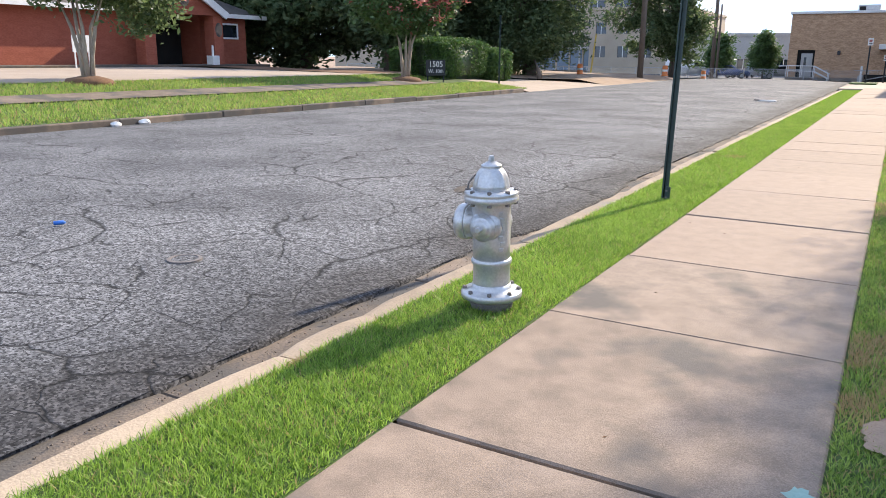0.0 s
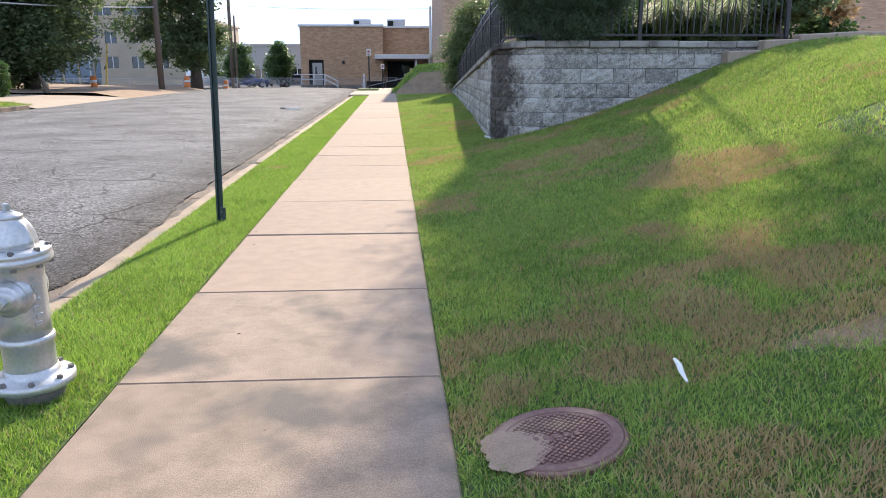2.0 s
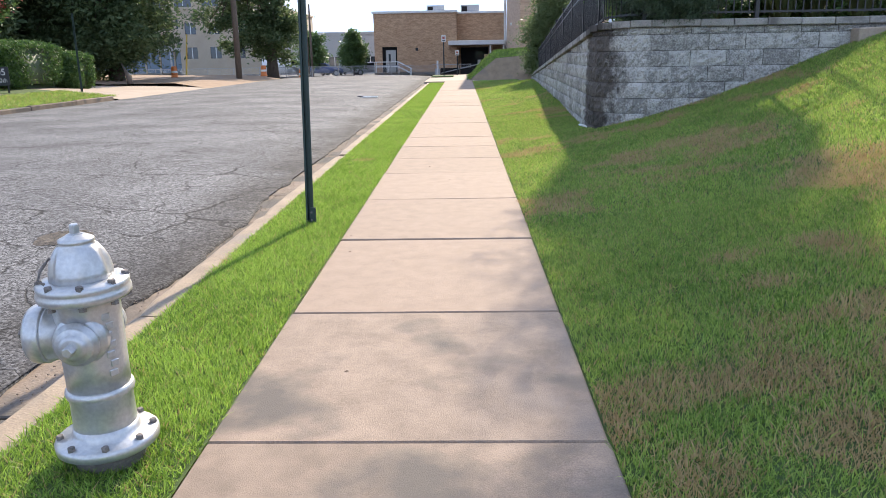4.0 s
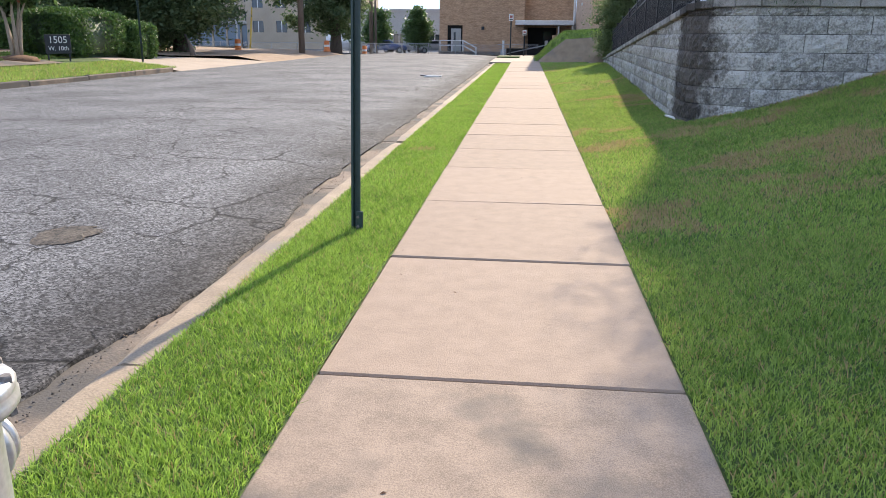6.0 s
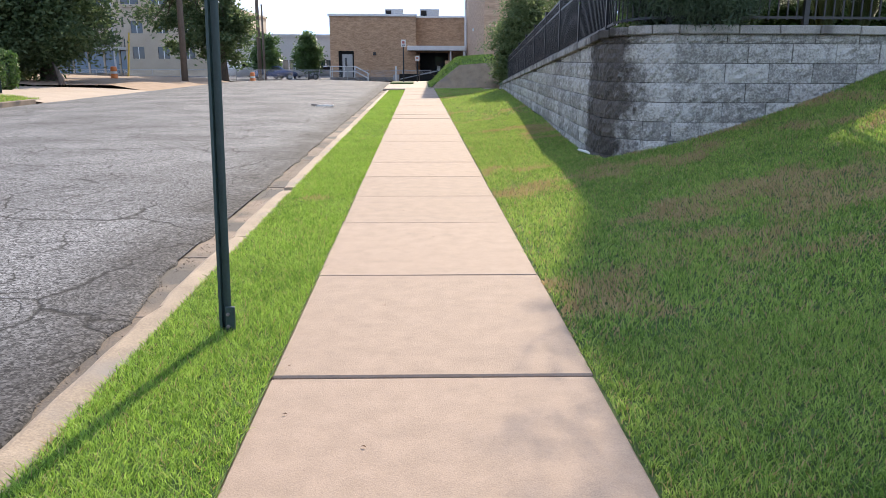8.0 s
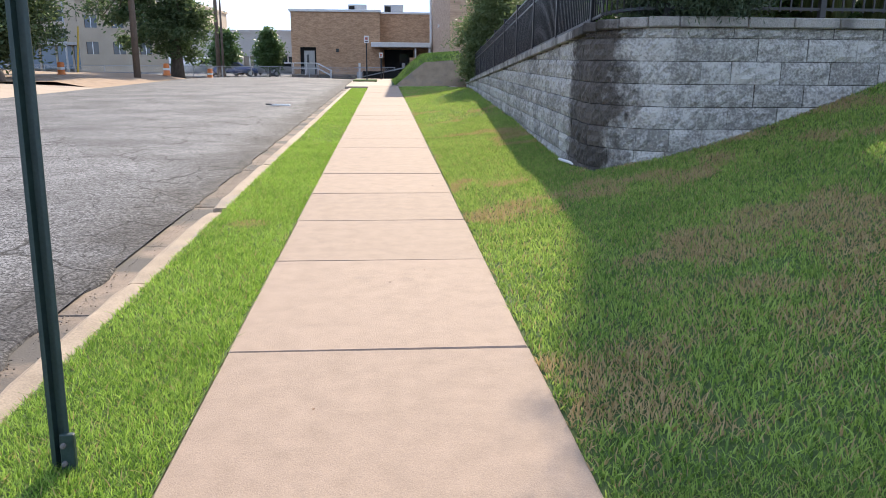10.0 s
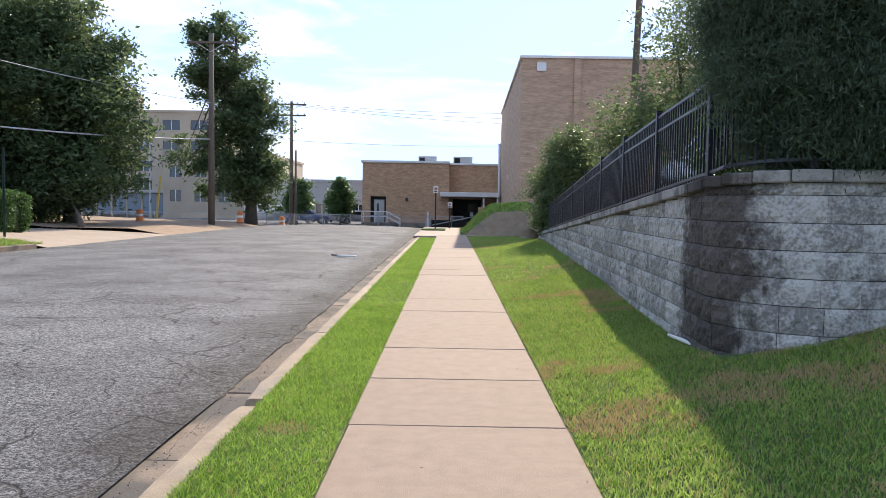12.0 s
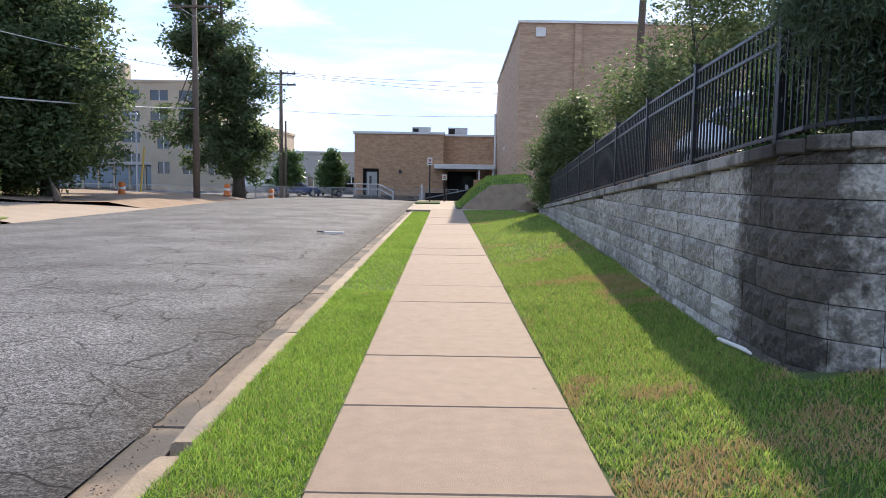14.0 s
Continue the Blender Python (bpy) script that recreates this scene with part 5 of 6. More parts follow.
bm = bmesh.new()
hr = random.Random(5)
hx, hy = -3.22, 3.7
rings = []
for j, (rr, dz) in enumerate(((0.20, -0.010), (0.16, 0.006), (0.11, 0.002), (0.05, 0.004))):
    rings.append([bm.verts.new((hx + rr * (1 + 0.28 * hr.uniform(-1, 1)) * math.cos(2 * math.pi * k / 22), hy + rr * 1.3 * (1 + 0.28 * hr.uniform(-1, 1)) * math.sin(2 * math.pi * k / 22), float(road_z(hx, hy)) + 0.010 + dz)) for k in range(22)])
for a, b in zip(rings, rings[1:]):
    for k in range(22):
        bm.faces.new((a[k], a[(k + 1) % 22], b[(k + 1) % 22], b[k]))
bm.faces.new(rings[-1])
whole("pothole_patch", bm, mat("loose_gravel_dirt", (0.025, 0.023, 0.022), (0.14, 0.115, 0.09), 14, 1.0, 1.0, 70, contrast=0.12), "broken pothole patch of loose dirt in the asphalt", "pothole", kind="structure")


# ---- trees and shrubs ----
CX, CY = 3.5, 10.15
tz = float(cap_top(10.5)) - 0.12
cedar = thing("cedar_tree", "dense dark green cedar on the terrace above the wall", "tree")
part("trunk", tube(bmesh.new(), [(CX, CY, tz - 0.3), (CX + 0.02, CY - 0.03, tz + 2.2), (CX - 0.03, CY, tz + 5.0), (CX, CY, tz + 8.0)], [0.2, 0.16, 0.10, 0.02], 10), BARK, cedar, "", True)
cedar_low = [(CX - 0.05, CY - 0.1, 2.22, 0.85, 0.95, 0.42), (CX, CY, 2.75, 1.2, 1.28, 0.6), (CX, CY, 3.45, 1.36, 1.4, 0.85)]
cedar_high = [(CX + 0.05, CY, 4.5, 1.36, 1.36, 1.1), (CX, CY + 0.05, 5.6, 1.05, 1.05, 1.1), (CX, CY, 6.6, 0.6, 0.6, 0.8)]
leaf_cloud("foliage", cedar_low, 210000, 0.022, LEAF_CEDAR, cedar, 21, 0.09, 60, 0.1, hollow=0.74, squash=1.7, slim=0.26, rise=1.5, lobed=False)
leaf_cloud("upper_foliage", cedar_high, 36000, 0.026, LEAF_CEDAR, cedar, 22, 0.14, 40, 0.1, hollow=0.35, squash=1.7, slim=0.3, rise=1.5)
for b in cedar_low:
    bm = bmesh.new()
    bmesh.ops.create_icosphere(bm, subdivisions=4, radius=1.0)
    for v in bm.verts:
        d = v.co.normalized()
        k = 0.76 + 0.10 * noise.noise(d * 3.1 + Vector(b[:3])) + 0.05 * noise.noise(d * 9.0)
        v.co = Vector((b[0] + d.x * b[3] * k, b[1] + d.y * b[4] * k, b[2] + d.z * b[5] * k))
    part("inner_growth", bm, LEAF_CEDAR, cedar, "dense shaded inner growth", True)
# added tree: crown set high, out of view, so its shadow covers the near bank
tree("shade_tree", "airy tree added on the terrace to shade the bank, crown out of view", (7.6, 20.2, 1.2), [(7.0, 20.2, 12.3, 2.3, 1.8, 1.5), (7.7, 20.5, 14.2, 2.0, 1.7, 1.5), (6.5, 19.9, 14.0, 1.5, 1.4, 1.3)], 0.07, 5000, 0.13, LEAF_LIGHT, 37, clump=0.34, hollow=0.1, split=0.7)

tree("juniper_tree", "bushy grey-green juniper at the far end of the fence", (4.0, 33, 0.4), [(3.75, 33, 1.2, 1.0, 1.0, 1.1), (3.95, 33.2, 2.3, 1.25, 1.2, 1.2), (4.3, 33.2, 3.4, 1.0, 0.9, 1.0)], 0.14, 42000, 0.05, LEAF_LIGHT, 31, clump=0.16, hollow=0.3, per=60)
tree("shade_tree", "airy pale-leaved tree behind the iron fence", (7.4, 30.5, 0.9), [(6.6, 30, 4.2, 2.2, 2.0, 1.3), (8.2, 30.5, 5.4, 2.2, 2.0, 1.6), (8.0, 30.5, 7.2, 2.0, 1.5, 1.4), (5.4, 30.5, 3.7, 1.3, 1.2, 0.9)], 0.12, 20000, 0.07, LEAF_LIGHT, 32, clump=0.28, hollow=0.2)
tree("shade_tree", "airy pale-leaved tree further along the terrace", (10.2, 26, 1.3), [(9.9, 26, 5.2, 2.2, 2.0, 1.5), (11.0, 26, 6.8, 1.9, 1.8, 1.5), (9.0, 26, 7.4, 1.5, 1.3, 1.0)], 0.12, 16000, 0.07, LEAF_LIGHT, 33, clump=0.3, hollow=0.2)
tree("small_conifer", "small spreading conifer by the fence end", (7.9, 12.2, 2.1), [(7.9, 12.2, 2.7, 0.8, 0.7, 0.5), (7.9, 12.2, 3.3, 0.55, 0.5, 0.5)], 0.07, 6000, 0.07, LEAF_DARK, 35, clump=0.1, hollow=0.3, limb_count=6)
tree("dry_shrub", "small reddish dry shrub in the mulch", (9.3, 12.8, 2.2), [(9.3, 12.8, 2.65, 0.32, 0.32, 0.32)], 0.03, 900, 0.05, BLADE_DRY, 36, clump=0.07, hollow=0.2, category="shrub", limb_count=8)
for k, (x, y) in enumerate(((5.5, 10.7), (6.1, 10.9), (6.7, 10.6), (5.8, 11.7))):
    tuft = thing("ornamental_grass", "tall arching ornamental grass clump behind the iron fence", "grass", group="grass clumps behind the fence")
    g_rng = np.random.default_rng(60 + k)
    n = 420
    a = g_rng.random(n) * 2 * np.pi
    lean = g_rng.random(n) ** 0.7
    root = np.stack([x + 0.08 * np.cos(a), y + 0.08 * np.sin(a), np.full(n, 1.86)], 1)
    h = 0.55 + 0.45 * g_rng.random(n)
    out = np.stack([np.cos(a), np.sin(a), 0 * a], 1)
    mid = root + out * (0.22 * lean)[:, None] + np.array([0, 0, 1]) * (h * 0.8)[:, None]
    tip = root + out * (0.75 * lean)[:, None] + np.array([0, 0, 1]) * (h * (1 - 0.5 * lean))[:, None]
    w = np.stack([-np.sin(a), np.cos(a), 0 * a], 1) * 0.006
    v = np.stack([root - w, root + w, mid + w, mid - w, tip], 1).reshape(-1, 3)
    i = np.arange(n) * 5
    f = np.concatenate([np.stack([i, i + 1, i + 2], 1), np.stack([i, i + 2, i + 3], 1), np.stack([i + 3, i + 2, i + 4], 1)])
    soup("blade_clump", v, f, [LEAF_LIGHT], parent=tuft)

for k, (x, y, r) in enumerate(((3.9, 13.2, 0.8), (5.2, 12.8, 0.9), (6.6, 12.6, 0.85), (8.0, 12.9, 0.8), (9.6, 13.2, 0.9))):
    shrub = thing("evergreen_shrub", "dense evergreen shrub behind the iron fence", "shrub", group="shrubs behind the fence")
    zb = float(cap_top(y)) - 0.15
    part("stem", tube(bmesh.new(), [(x, y, zb - 0.1), (x, y, zb + 0.6)], [0.06, 0.03], 6), BARK, shrub)
    leaf_cloud("foliage", [(x, y, zb + 0.65, r, r * 0.8, 0.75)], 5200, 0.06, LEAF_HEDGE, shrub, 90 + k, 0.12, 30, hollow=0.3)

# across the street
tree("oak_tree", "large dense dark green tree at the driveway", (-21.5, 50, 0.6), [(-22.0, 50, 4.0, 5.0, 4.6, 2.6), (-23.2, 50, 7.4, 5.2, 5.0, 3.4), (-24.5, 50, 12, 4.4, 4.4, 3.4), (-19.4, 48.5, 6.0, 3.2, 3.0, 2.4), (-27, 49, 6, 4, 4, 4), (-20.2, 47.5, 3.2, 2.4, 2.4, 1.6), (-19.6, 48.5, 9.2, 2.2, 2.4, 2.2), (-21.5, 49, 11.5, 2.4, 2.4, 2.2), (-23.5, 49, 2.4, 4.6, 3.6, 1.7), (-29, 48, 3.4, 3.5, 3.5, 2.6), (-24.5, 47.5, 2.0, 3.4, 2.6, 1.5)], 0.42, 110000, 0.14, LEAF_DARK, 41, clump=0.55, hollow=0.25, per=190, limb_count=24)
tree("oak_tree", "dense dark tree behind the clipped hedge", (-27.5, 41, 0.6), [(-27, 41, 4.6, 4.6, 4.4, 3.6), (-28, 41, 9, 4.4, 4.4, 3.6), (-24.6, 40, 3.6, 2.4, 2.4, 2.2)], 0.36, 28000, 0.22, LEAF_DARK, 42, clump=0.5, hollow=0.3, per=120)
tree("oak_tree", "dense dark tree beside the brick house", (-34, 40.5, 0.8), [(-34, 40, 4.6, 4.6, 4.4, 4), (-35, 41, 9.4, 4.8, 4.6, 4)], 0.36, 28000, 0.23, LEAF_DARK, 43, clump=0.5, hollow=0.3, per=120)
tree("oak_tree", "dense dark tree behind the brick house", (-46, 38, 0.8), [(-46, 36, 6.5, 6, 6, 4.5), (-50, 30, 8, 6, 6, 4.5), (-41, 42, 6, 5, 4, 4)], 0.4, 28000, 0.28, LEAF_DARK, 44, clump=0.5, hollow=0.45, per=70)
tree("oak_tree", "dense dark tree filling the gap behind the forecourt", (-38, 39, 0.8), [(-38, 38.5, 4.4, 4.2, 3.6, 3.6), (-39, 39, 8.6, 4.2, 4, 3.6)], 0.34, 26000, 0.23, LEAF_DARK, 49, clump=0.45, hollow=0.4, per=70)
tree("oak_tree", "dark broad tree in the far row", (-33, 56, 0.6), [(-33, 56, 5.5, 6, 5, 4.5), (-31, 55, 10, 5, 4.6, 3.6)], 0.4, 24000, 0.28, LEAF_DARK, 45, clump=0.5, hollow=0.45, per=70)
tree("pecan_tree", "tall open-crowned dark green tree behind the utility pole", (-15.0, 65, 0.1), [(-15.7, 65, 4.2, 3.2, 2.8, 2.3), (-15.9, 65, 7.6, 2.9, 2.6, 2.5), (-14.9, 65, 9.8, 2.0, 1.8, 2.0), (-17.6, 65, 11.6, 2.7, 2.4, 2.3), (-18.0, 65, 14.6, 2.4, 2.1, 1.9), (-19.2, 65, 5.4, 2.0, 1.8, 1.6), (-13.8, 65, 5.6, 1.7, 1.6, 1.7)], 0.42, 40000, 0.15, LEAF_DARK, 46, clump=0.44, hollow=0.15, per=190, limb_count=30)
tree("young_tree", "small round green tree at the parking area", (-16.2, 90, 0.1), [(-16.2, 90, 2.5, 1.5, 1.5, 1.6), (-16.0, 90, 3.9, 1.0, 1.0, 0.9)], 0.09, 7000, 0.16, LEAF_MID, 47, clump=0.25, hollow=0.3)
tree("young_tree", "small cone-shaped green tree before the low building", (-11.4, 88, 0.1), [(-11.4, 88, 2.0, 1.6, 1.6, 1.2), (-11.4, 88, 3.2, 1.15, 1.1, 1.0), (-11.4, 88, 4.2, 0.6, 0.6, 0.7)], 0.09, 8000, 0.15, LEAF_MID, 48, clump=0.22, hollow=0.3)

for k, (x, y, blobs) in enumerate((
        (-19.3, 11.3, [(-19.6, 10.4, 4.1, 1.8, 1.9, 1.3), (-19.2, 12.2, 3.7, 1.6, 1.7, 1.0), (-20.2, 14.2, 3.1, 1.2, 1.2, 1.1), (-19.9, 11.3, 5.2, 1.6, 1.8, 1.0)]),
        (-17.4, 26.1, [(-17.6, 25.0, 3.7, 1.7, 1.8, 1.2), (-17.4, 27.4, 3.8, 1.7, 1.8, 1.2), (-17.6, 26.2, 5.0, 1.7, 2.0, 1.1), (-17.4, 26.2, 3.0, 1.5, 1.8, 0.7)]))):
    z0 = float(west_z(x, y))
    myrtle = thing("crepe_myrtle", "crepe myrtle with pale smooth stems and pink blooms", "tree", group="crepe myrtles in the far verge", at=slide(y))
    mr = random.Random(70 + k)
    for j in range(5):
        a = 2 * math.pi * j / 5 + 0.4
        top = (x + 0.95 * math.cos(a), y + 0.95 * math.sin(a), z0 + 2.7)
        part("stem", tube(bmesh.new(), [(x + 0.1 * math.cos(a), y + 0.1 * math.sin(a), z0 - 0.1), (x + 0.17 * math.cos(a), y + 0.17 * math.sin(a), z0 + 0.7), (x + (0.3 + mr.uniform(-0.1, 0.1)) * math.cos(a), y + (0.3 + mr.uniform(-0.1, 0.1)) * math.sin(a), z0 + 1.5), (x + 0.62 * math.cos(a), y + 0.62 * math.sin(a), z0 + 2.3), top], [0.085, 0.06, 0.05, 0.035, 0.015], 8), BARK_PALE, myrtle, "", True)
    leaf_cloud("crown", blobs, 17000, 0.10, LEAF_DARK if k == 0 else LEAF_MID, myrtle, 72 + k, 0.2, hollow=0.3)
    leaf_cloud("blossom", [(b[0] + 0.2, b[1], b[2] + 0.25, b[3] * 0.95, b[4] * 0.95, b[5] * 0.8) for b in blobs[:4]], 4200 if k else 1500, 0.085, BLOOM, myrtle, 76 + k, 0.14, 40, hollow=0.9)
    bm = bmesh.new()
    lathe(bm, [(0.75, -0.1), (0.6, 0.08), (0.25, 0.16)], 20, pose(x, y, z0))
    for v in bm.verts:
        v.co.z += 0.03 * noise.noise(v.co * 5)
    whole("mulch_ring", bm, MULCH, "mulch mound round the foot of the crepe myrtle", "mulch", kind="structure", smooth=True).matrix_basis = slide(y)


def hedge(label, x, y, rx, ry, h, seed):
    z0 = float(west_z(x, y))
    t = thing("clipped_hedge", label, "hedge", group="clipped hedges", at=slide(y))
    rng = np.random.default_rng(seed)
    n = 26000
    u, v = rng.uniform(-1, 1, n), rng.uniform(0, 2 * np.pi, n)
    e = 0.45
    cs, sn = np.cos(v), np.sin(v)
    prof = (1 - np.abs(u) ** 5) ** 0.35
    px = x + rx * np.sign(cs) * np.abs(cs) ** e * prof
    py = y + ry * np.sign(sn) * np.abs(sn) ** e * prof
    topn = n // 3
    px[:topn] = x + rx * 0.96 * rng.uniform(-1, 1, topn)
    py[:topn] = y + ry * 0.96 * rng.uniform(-1, 1, topn)
    pz = z0 + h * (0.5 + 0.5 * u)
    pz[:topn] = z0 + h * (1 - 0.12 * (np.abs((px[:topn] - x) / rx) ** 4 + np.abs((py[:topn] - y) / ry) ** 4))
    p = np.stack([px, py, pz], 1) + rng.normal(size=(n, 3)) * 0.05
    a = rng.normal(size=p.shape)
    a /= np.linalg.norm(a, axis=1)[:, None]
    c = np.cross(a, rng.normal(size=p.shape))
    c /= np.linalg.norm(c, axis=1)[:, None]
    s = 0.055 * (0.7 + 0.6 * rng.random(n))[:, None]
    vv = np.stack([p - a * s, p + c * s * 0.5, p + a * s, p - c * s * 0.5], 1).reshape(-1, 3)
    soup("foliage", vv, np.arange(4 * n).reshape(-1, 4), [LEAF_HEDGE], parent=t)
    part("inner_mass", bbox(x - rx * 0.86, x + rx * 0.86, y - ry * 0.86, y + ry * 0.86, z0 - 0.1, z0 + h * 0.88, 0.25, None, 2), LEAF_CEDAR, t, "dark inner growth", True)
    return t


hedge("long clipped green hedge with a house number sign before it", -18.2, 31.5, 1.1, 2.5, 1.8, 81)
hedge("smaller rounded clipped hedge", -17.8, 35.3, 0.9, 1.15, 1.6, 82)
hedge("dark clipped hedge under the trees", -21.0, 34.5, 1.0, 2.6, 1.6, 83)

ns = thing("house_number_sign", "black house number sign with white lettering before the hedge", "sign", at=slide(27.9) @ pose(-16.9, 27.9, float(west_z(-16.9, 27.9)) - 0.2, 0, 0, 55))
plate = part("plate", bbox(-0.46, 0.46, -0.02, 0.02, 0.42, 1.1, 0.01), IRON, ns)
for leg in (-0.38, 0.38):
    part("leg", bbox(leg - 0.025, leg + 0.025, -0.02, 0.02, -0.15, 0.42, 0), IRON, ns)
for body, size, zz in (("1505", 0.34, 0.80), ("W. 10th", 0.22, 0.54)):
    cu = bpy.data.curves.new("lettering", "FONT")
    cu.body, cu.size, cu.align_x, cu.extrude = body, size, "CENTER", 0.004
    cu.materials.append(WHITE)
    ob = new("lettering", cu)
    ob.matrix_basis = pose(0, -0.027, zz, 90, 0, 0)
    ob.parent = plate
    ob["label"] = "white lettering"


# ---- utility poles and wires ----
def utility_pole(x, y, z, h, r, arms, label):
    t = thing("utility_pole", label, "utility pole", group="utility poles", at=slide(y))
    part("shaft", tube(bmesh.new(), [(x, y, z - 0.3), (x, y, z + h * 0.5), (x, y, z + h)], [r, r * 0.85, r * 0.65], 12), POLE_WOOD, t, "", True)
    for zz, half in arms:
        arm = part("crossarm", bbox(x - half, x + half, y - 0.2, y - 0.07, z + zz - 0.07, z + zz + 0.07, 0.01), POLE_WOOD, t)
        for dx in (-half * 0.9, -half * 0.45, half * 0.45, half * 0.9):
            part("insulator", tube(bmesh.new(), [(x + dx, y - 0.13, z + zz + 0.07), (x + dx, y - 0.13, z + zz + 0.2)], [0.07, 0.04], 8), GALV, arm)
        for sg in (1, -1):
            part("brace", tube(bmesh.new(), [(x + sg * half * 0.6, y - 0.14, z + zz - 0.05), (x, y - 0.14, z + zz - 0.6)], [0.025, 0.025], 4), GALV, arm)
    return t


utility_pole(-15.5, 56.5, 0.2, 12.7, 0.22, ((12.1, 1.5),), "brown wooden utility pole with a crossarm in clay earth")
utility_pole(-15.0, 80.5, 0.0, 11.6, 0.2, ((11.3, 1.35), (10.3, 1.35)), "tall wooden utility pole with two crossarms")
utility_pole(-14.3, 79.0, 0.0, 7.0, 0.12, (), "short plain wooden pole")
lamp = thing("light_pole", "tall brown light pole behind the iron fence", "light pole", at=slide(41.5))
part("shaft", tube(bmesh.new(), [(8.0, 41.5, 0.3), (8.6, 41.5, 21.0)], [0.17, 0.12], 10), POLE_WOOD, lamp, "", True)
part("fixture", bbox(7.7, 8.05, 41.3, 41.5, 5.0, 5.5, 0.05), GALV, lamp)


def wire(a, b, sag, r, material, label):
    pts = []
    for i in range(25):
        t = i / 24
        p = slide(a[1]) @ Vector(a)
        p = p.lerp(slide(b[1]) @ Vector(b), t)
        p.z -= sag * 4 * t * (1 - t)
        pts.append(p)
    whole("overhead_cable", tube(bmesh.new(), pts, [r] * 25, 5), material, label, "cable", group="overhead cables")


wire((-15.5, 56.4, 6.2), (-31, 12, 6.6), 1.2, 0.035, WIRE_PALE, "thick pale sagging cable from the utility pole")
wire((-15.5, 56.4, 8.5), (-30, 12, 10.8), 1.2, 0.02, WIRE_PALE, "thin pale cable from the utility pole")
wire((-15.5, 56.4, 8.5), (-14.9, 80.3, 8.0), 0.5, 0.015, WIRE_DARK, "dark cable between the utility poles")
wire((-15.5, 56.4, 6.2), (-15.0, 80.3, 5.9), 0.5, 0.015, WIRE_DARK, "low dark cable between the utility poles")
for k, dx in enumerate((-1.3, -0.6, 0.6, 1.3)):
    wire((-15.5 + dx, 56.4, 12.5), (-15.0 + dx, 80.3, 11.5), 0.6, 0.012, WIRE_DARK, "thin dark line between crossarms")
for k in range(3):
    wire((-15.0, 80.3, 11.4 - 0.1 * k), (40, 92 + 2 * k, 14.5 - 1.0 * k), 1.4, 0.014, WIRE_DARK, "thin dark line crossing the sky")
wire((-15.0, 80.3, 8.0), (30, 84, 10.0), 1.0, 0.014, WIRE_DARK, "thin dark line over the hall")


# ---- vehicles ----
def vehicle(label, x, y, z, turn, length, height, paint, van=False, scale=1.0):
    t = thing("parked_van" if van else "parked_car", label, "van" if van else "car", at=slide(y) @ pose(x, y, z, 0, 0, turn))
    L, H = length / 2, height
    if van:
        prof = [(-L, 0.35), (-L, H), (L * 0.45, H), (L * 0.72, H * 0.62), (L, H * 0.52), (L, 0.35)]
    else:
        prof = [(-L, 0.35), (-L, H * 0.60), (-L * 0.75, H * 0.66), (-L * 0.52, H * 0.97), (L * 0.10, H), (L * 0.42, H * 0.66), (L * 0.9, H * 0.56), (L, H * 0.42), (L, 0.35)]
    bm = bmesh.new()
    w = 0.88
    A, B = [bm.verts.new((px, -w * (0.82 if pz > H * 0.8 else 1), pz)) for px, pz in prof], [bm.verts.new((px, w * (0.82 if pz > H * 0.8 else 1), pz)) for px, pz in prof]
    bm.faces.new(A)
    bm.faces.new(B[::-1])
    n = len(prof)
    for k in range(n):
        bm.faces.new((A[k], B[k], B[(k + 1) % n], A[(k + 1) % n]))
    bmesh.ops.bevel(bm, geom=bm.edges[:], offset=0.06, segments=2, affect="EDGES")
    part("body", bm, paint, t, "", True)
    for sg in (1, -1):
        side = [(-L * 0.60, H * 0.68), (-L * 0.46, H * 0.90), (L * 0.08, H * 0.92), (L * 0.32, H * 0.68)] if not van else [(L * 0.2, H * 0.62), (L * 0.2, H * 0.88), (L * 0.45, H * 0.88), (L * 0.62, H * 0.62)]
        bm = bmesh.new()
        bm.faces.new([bm.verts.new((px, sg * (w * (1.012 - 0.18 * max(0, pz / H - 0.66) / 0.34)), pz)) for px, pz in side])
        bmesh.ops.solidify(bm, geom=bm.faces[:], thickness=0.02)
        part("side_window", bm, GLASS_DARK, t)
        for wx in (-L * 0.62, L * 0.62):
            wh = part("wheel", lathe(bmesh.new(), [(0.2, -0.1), (0.30, -0.11), (0.33, -0.06), (0.33, 0.06), (0.30, 0.11), (0.2, 0.1)], 18, pose(wx, sg * (w - 0.08), 0.33, 90, 0, 0)), RUBBER, t, "", True)
            part("rim", lathe(bmesh.new(), [(0.02, 0.0), (0.19, 0.0), (0.2, 0.03)], 14, pose(wx, sg * (w + 0.02), 0.33, -90 * sg, 0, 0)), GALV, wh)
    bm = bmesh.new()
    fx0, fz0, fx1, fz1 = (L * 0.47, H * 0.97, L * 0.70, H * 0.65) if van else (L * 0.13, H * 0.975, L * 0.40, H * 0.69)
    bm.faces.new([bm.verts.new((fx0 + 0.05, s * 0.66, fz0 - 0.04)) for s in (-1, 1)] + [bm.verts.new((fx1 + 0.06, s * 0.76, fz1)) for s in (1, -1)])
    bmesh.ops.solidify(bm, geom=bm.faces[:], thickness=0.03)
    part("windscreen", bm, GLASS_DARK, t)
    for s in (1, -1):
        part("headlight", bbox(L - 0.06, L + 0.02, s * 0.62 - 0.15, s * 0.62 + 0.15, H * 0.40, H * 0.48, 0.02), GALV, t)
    return t


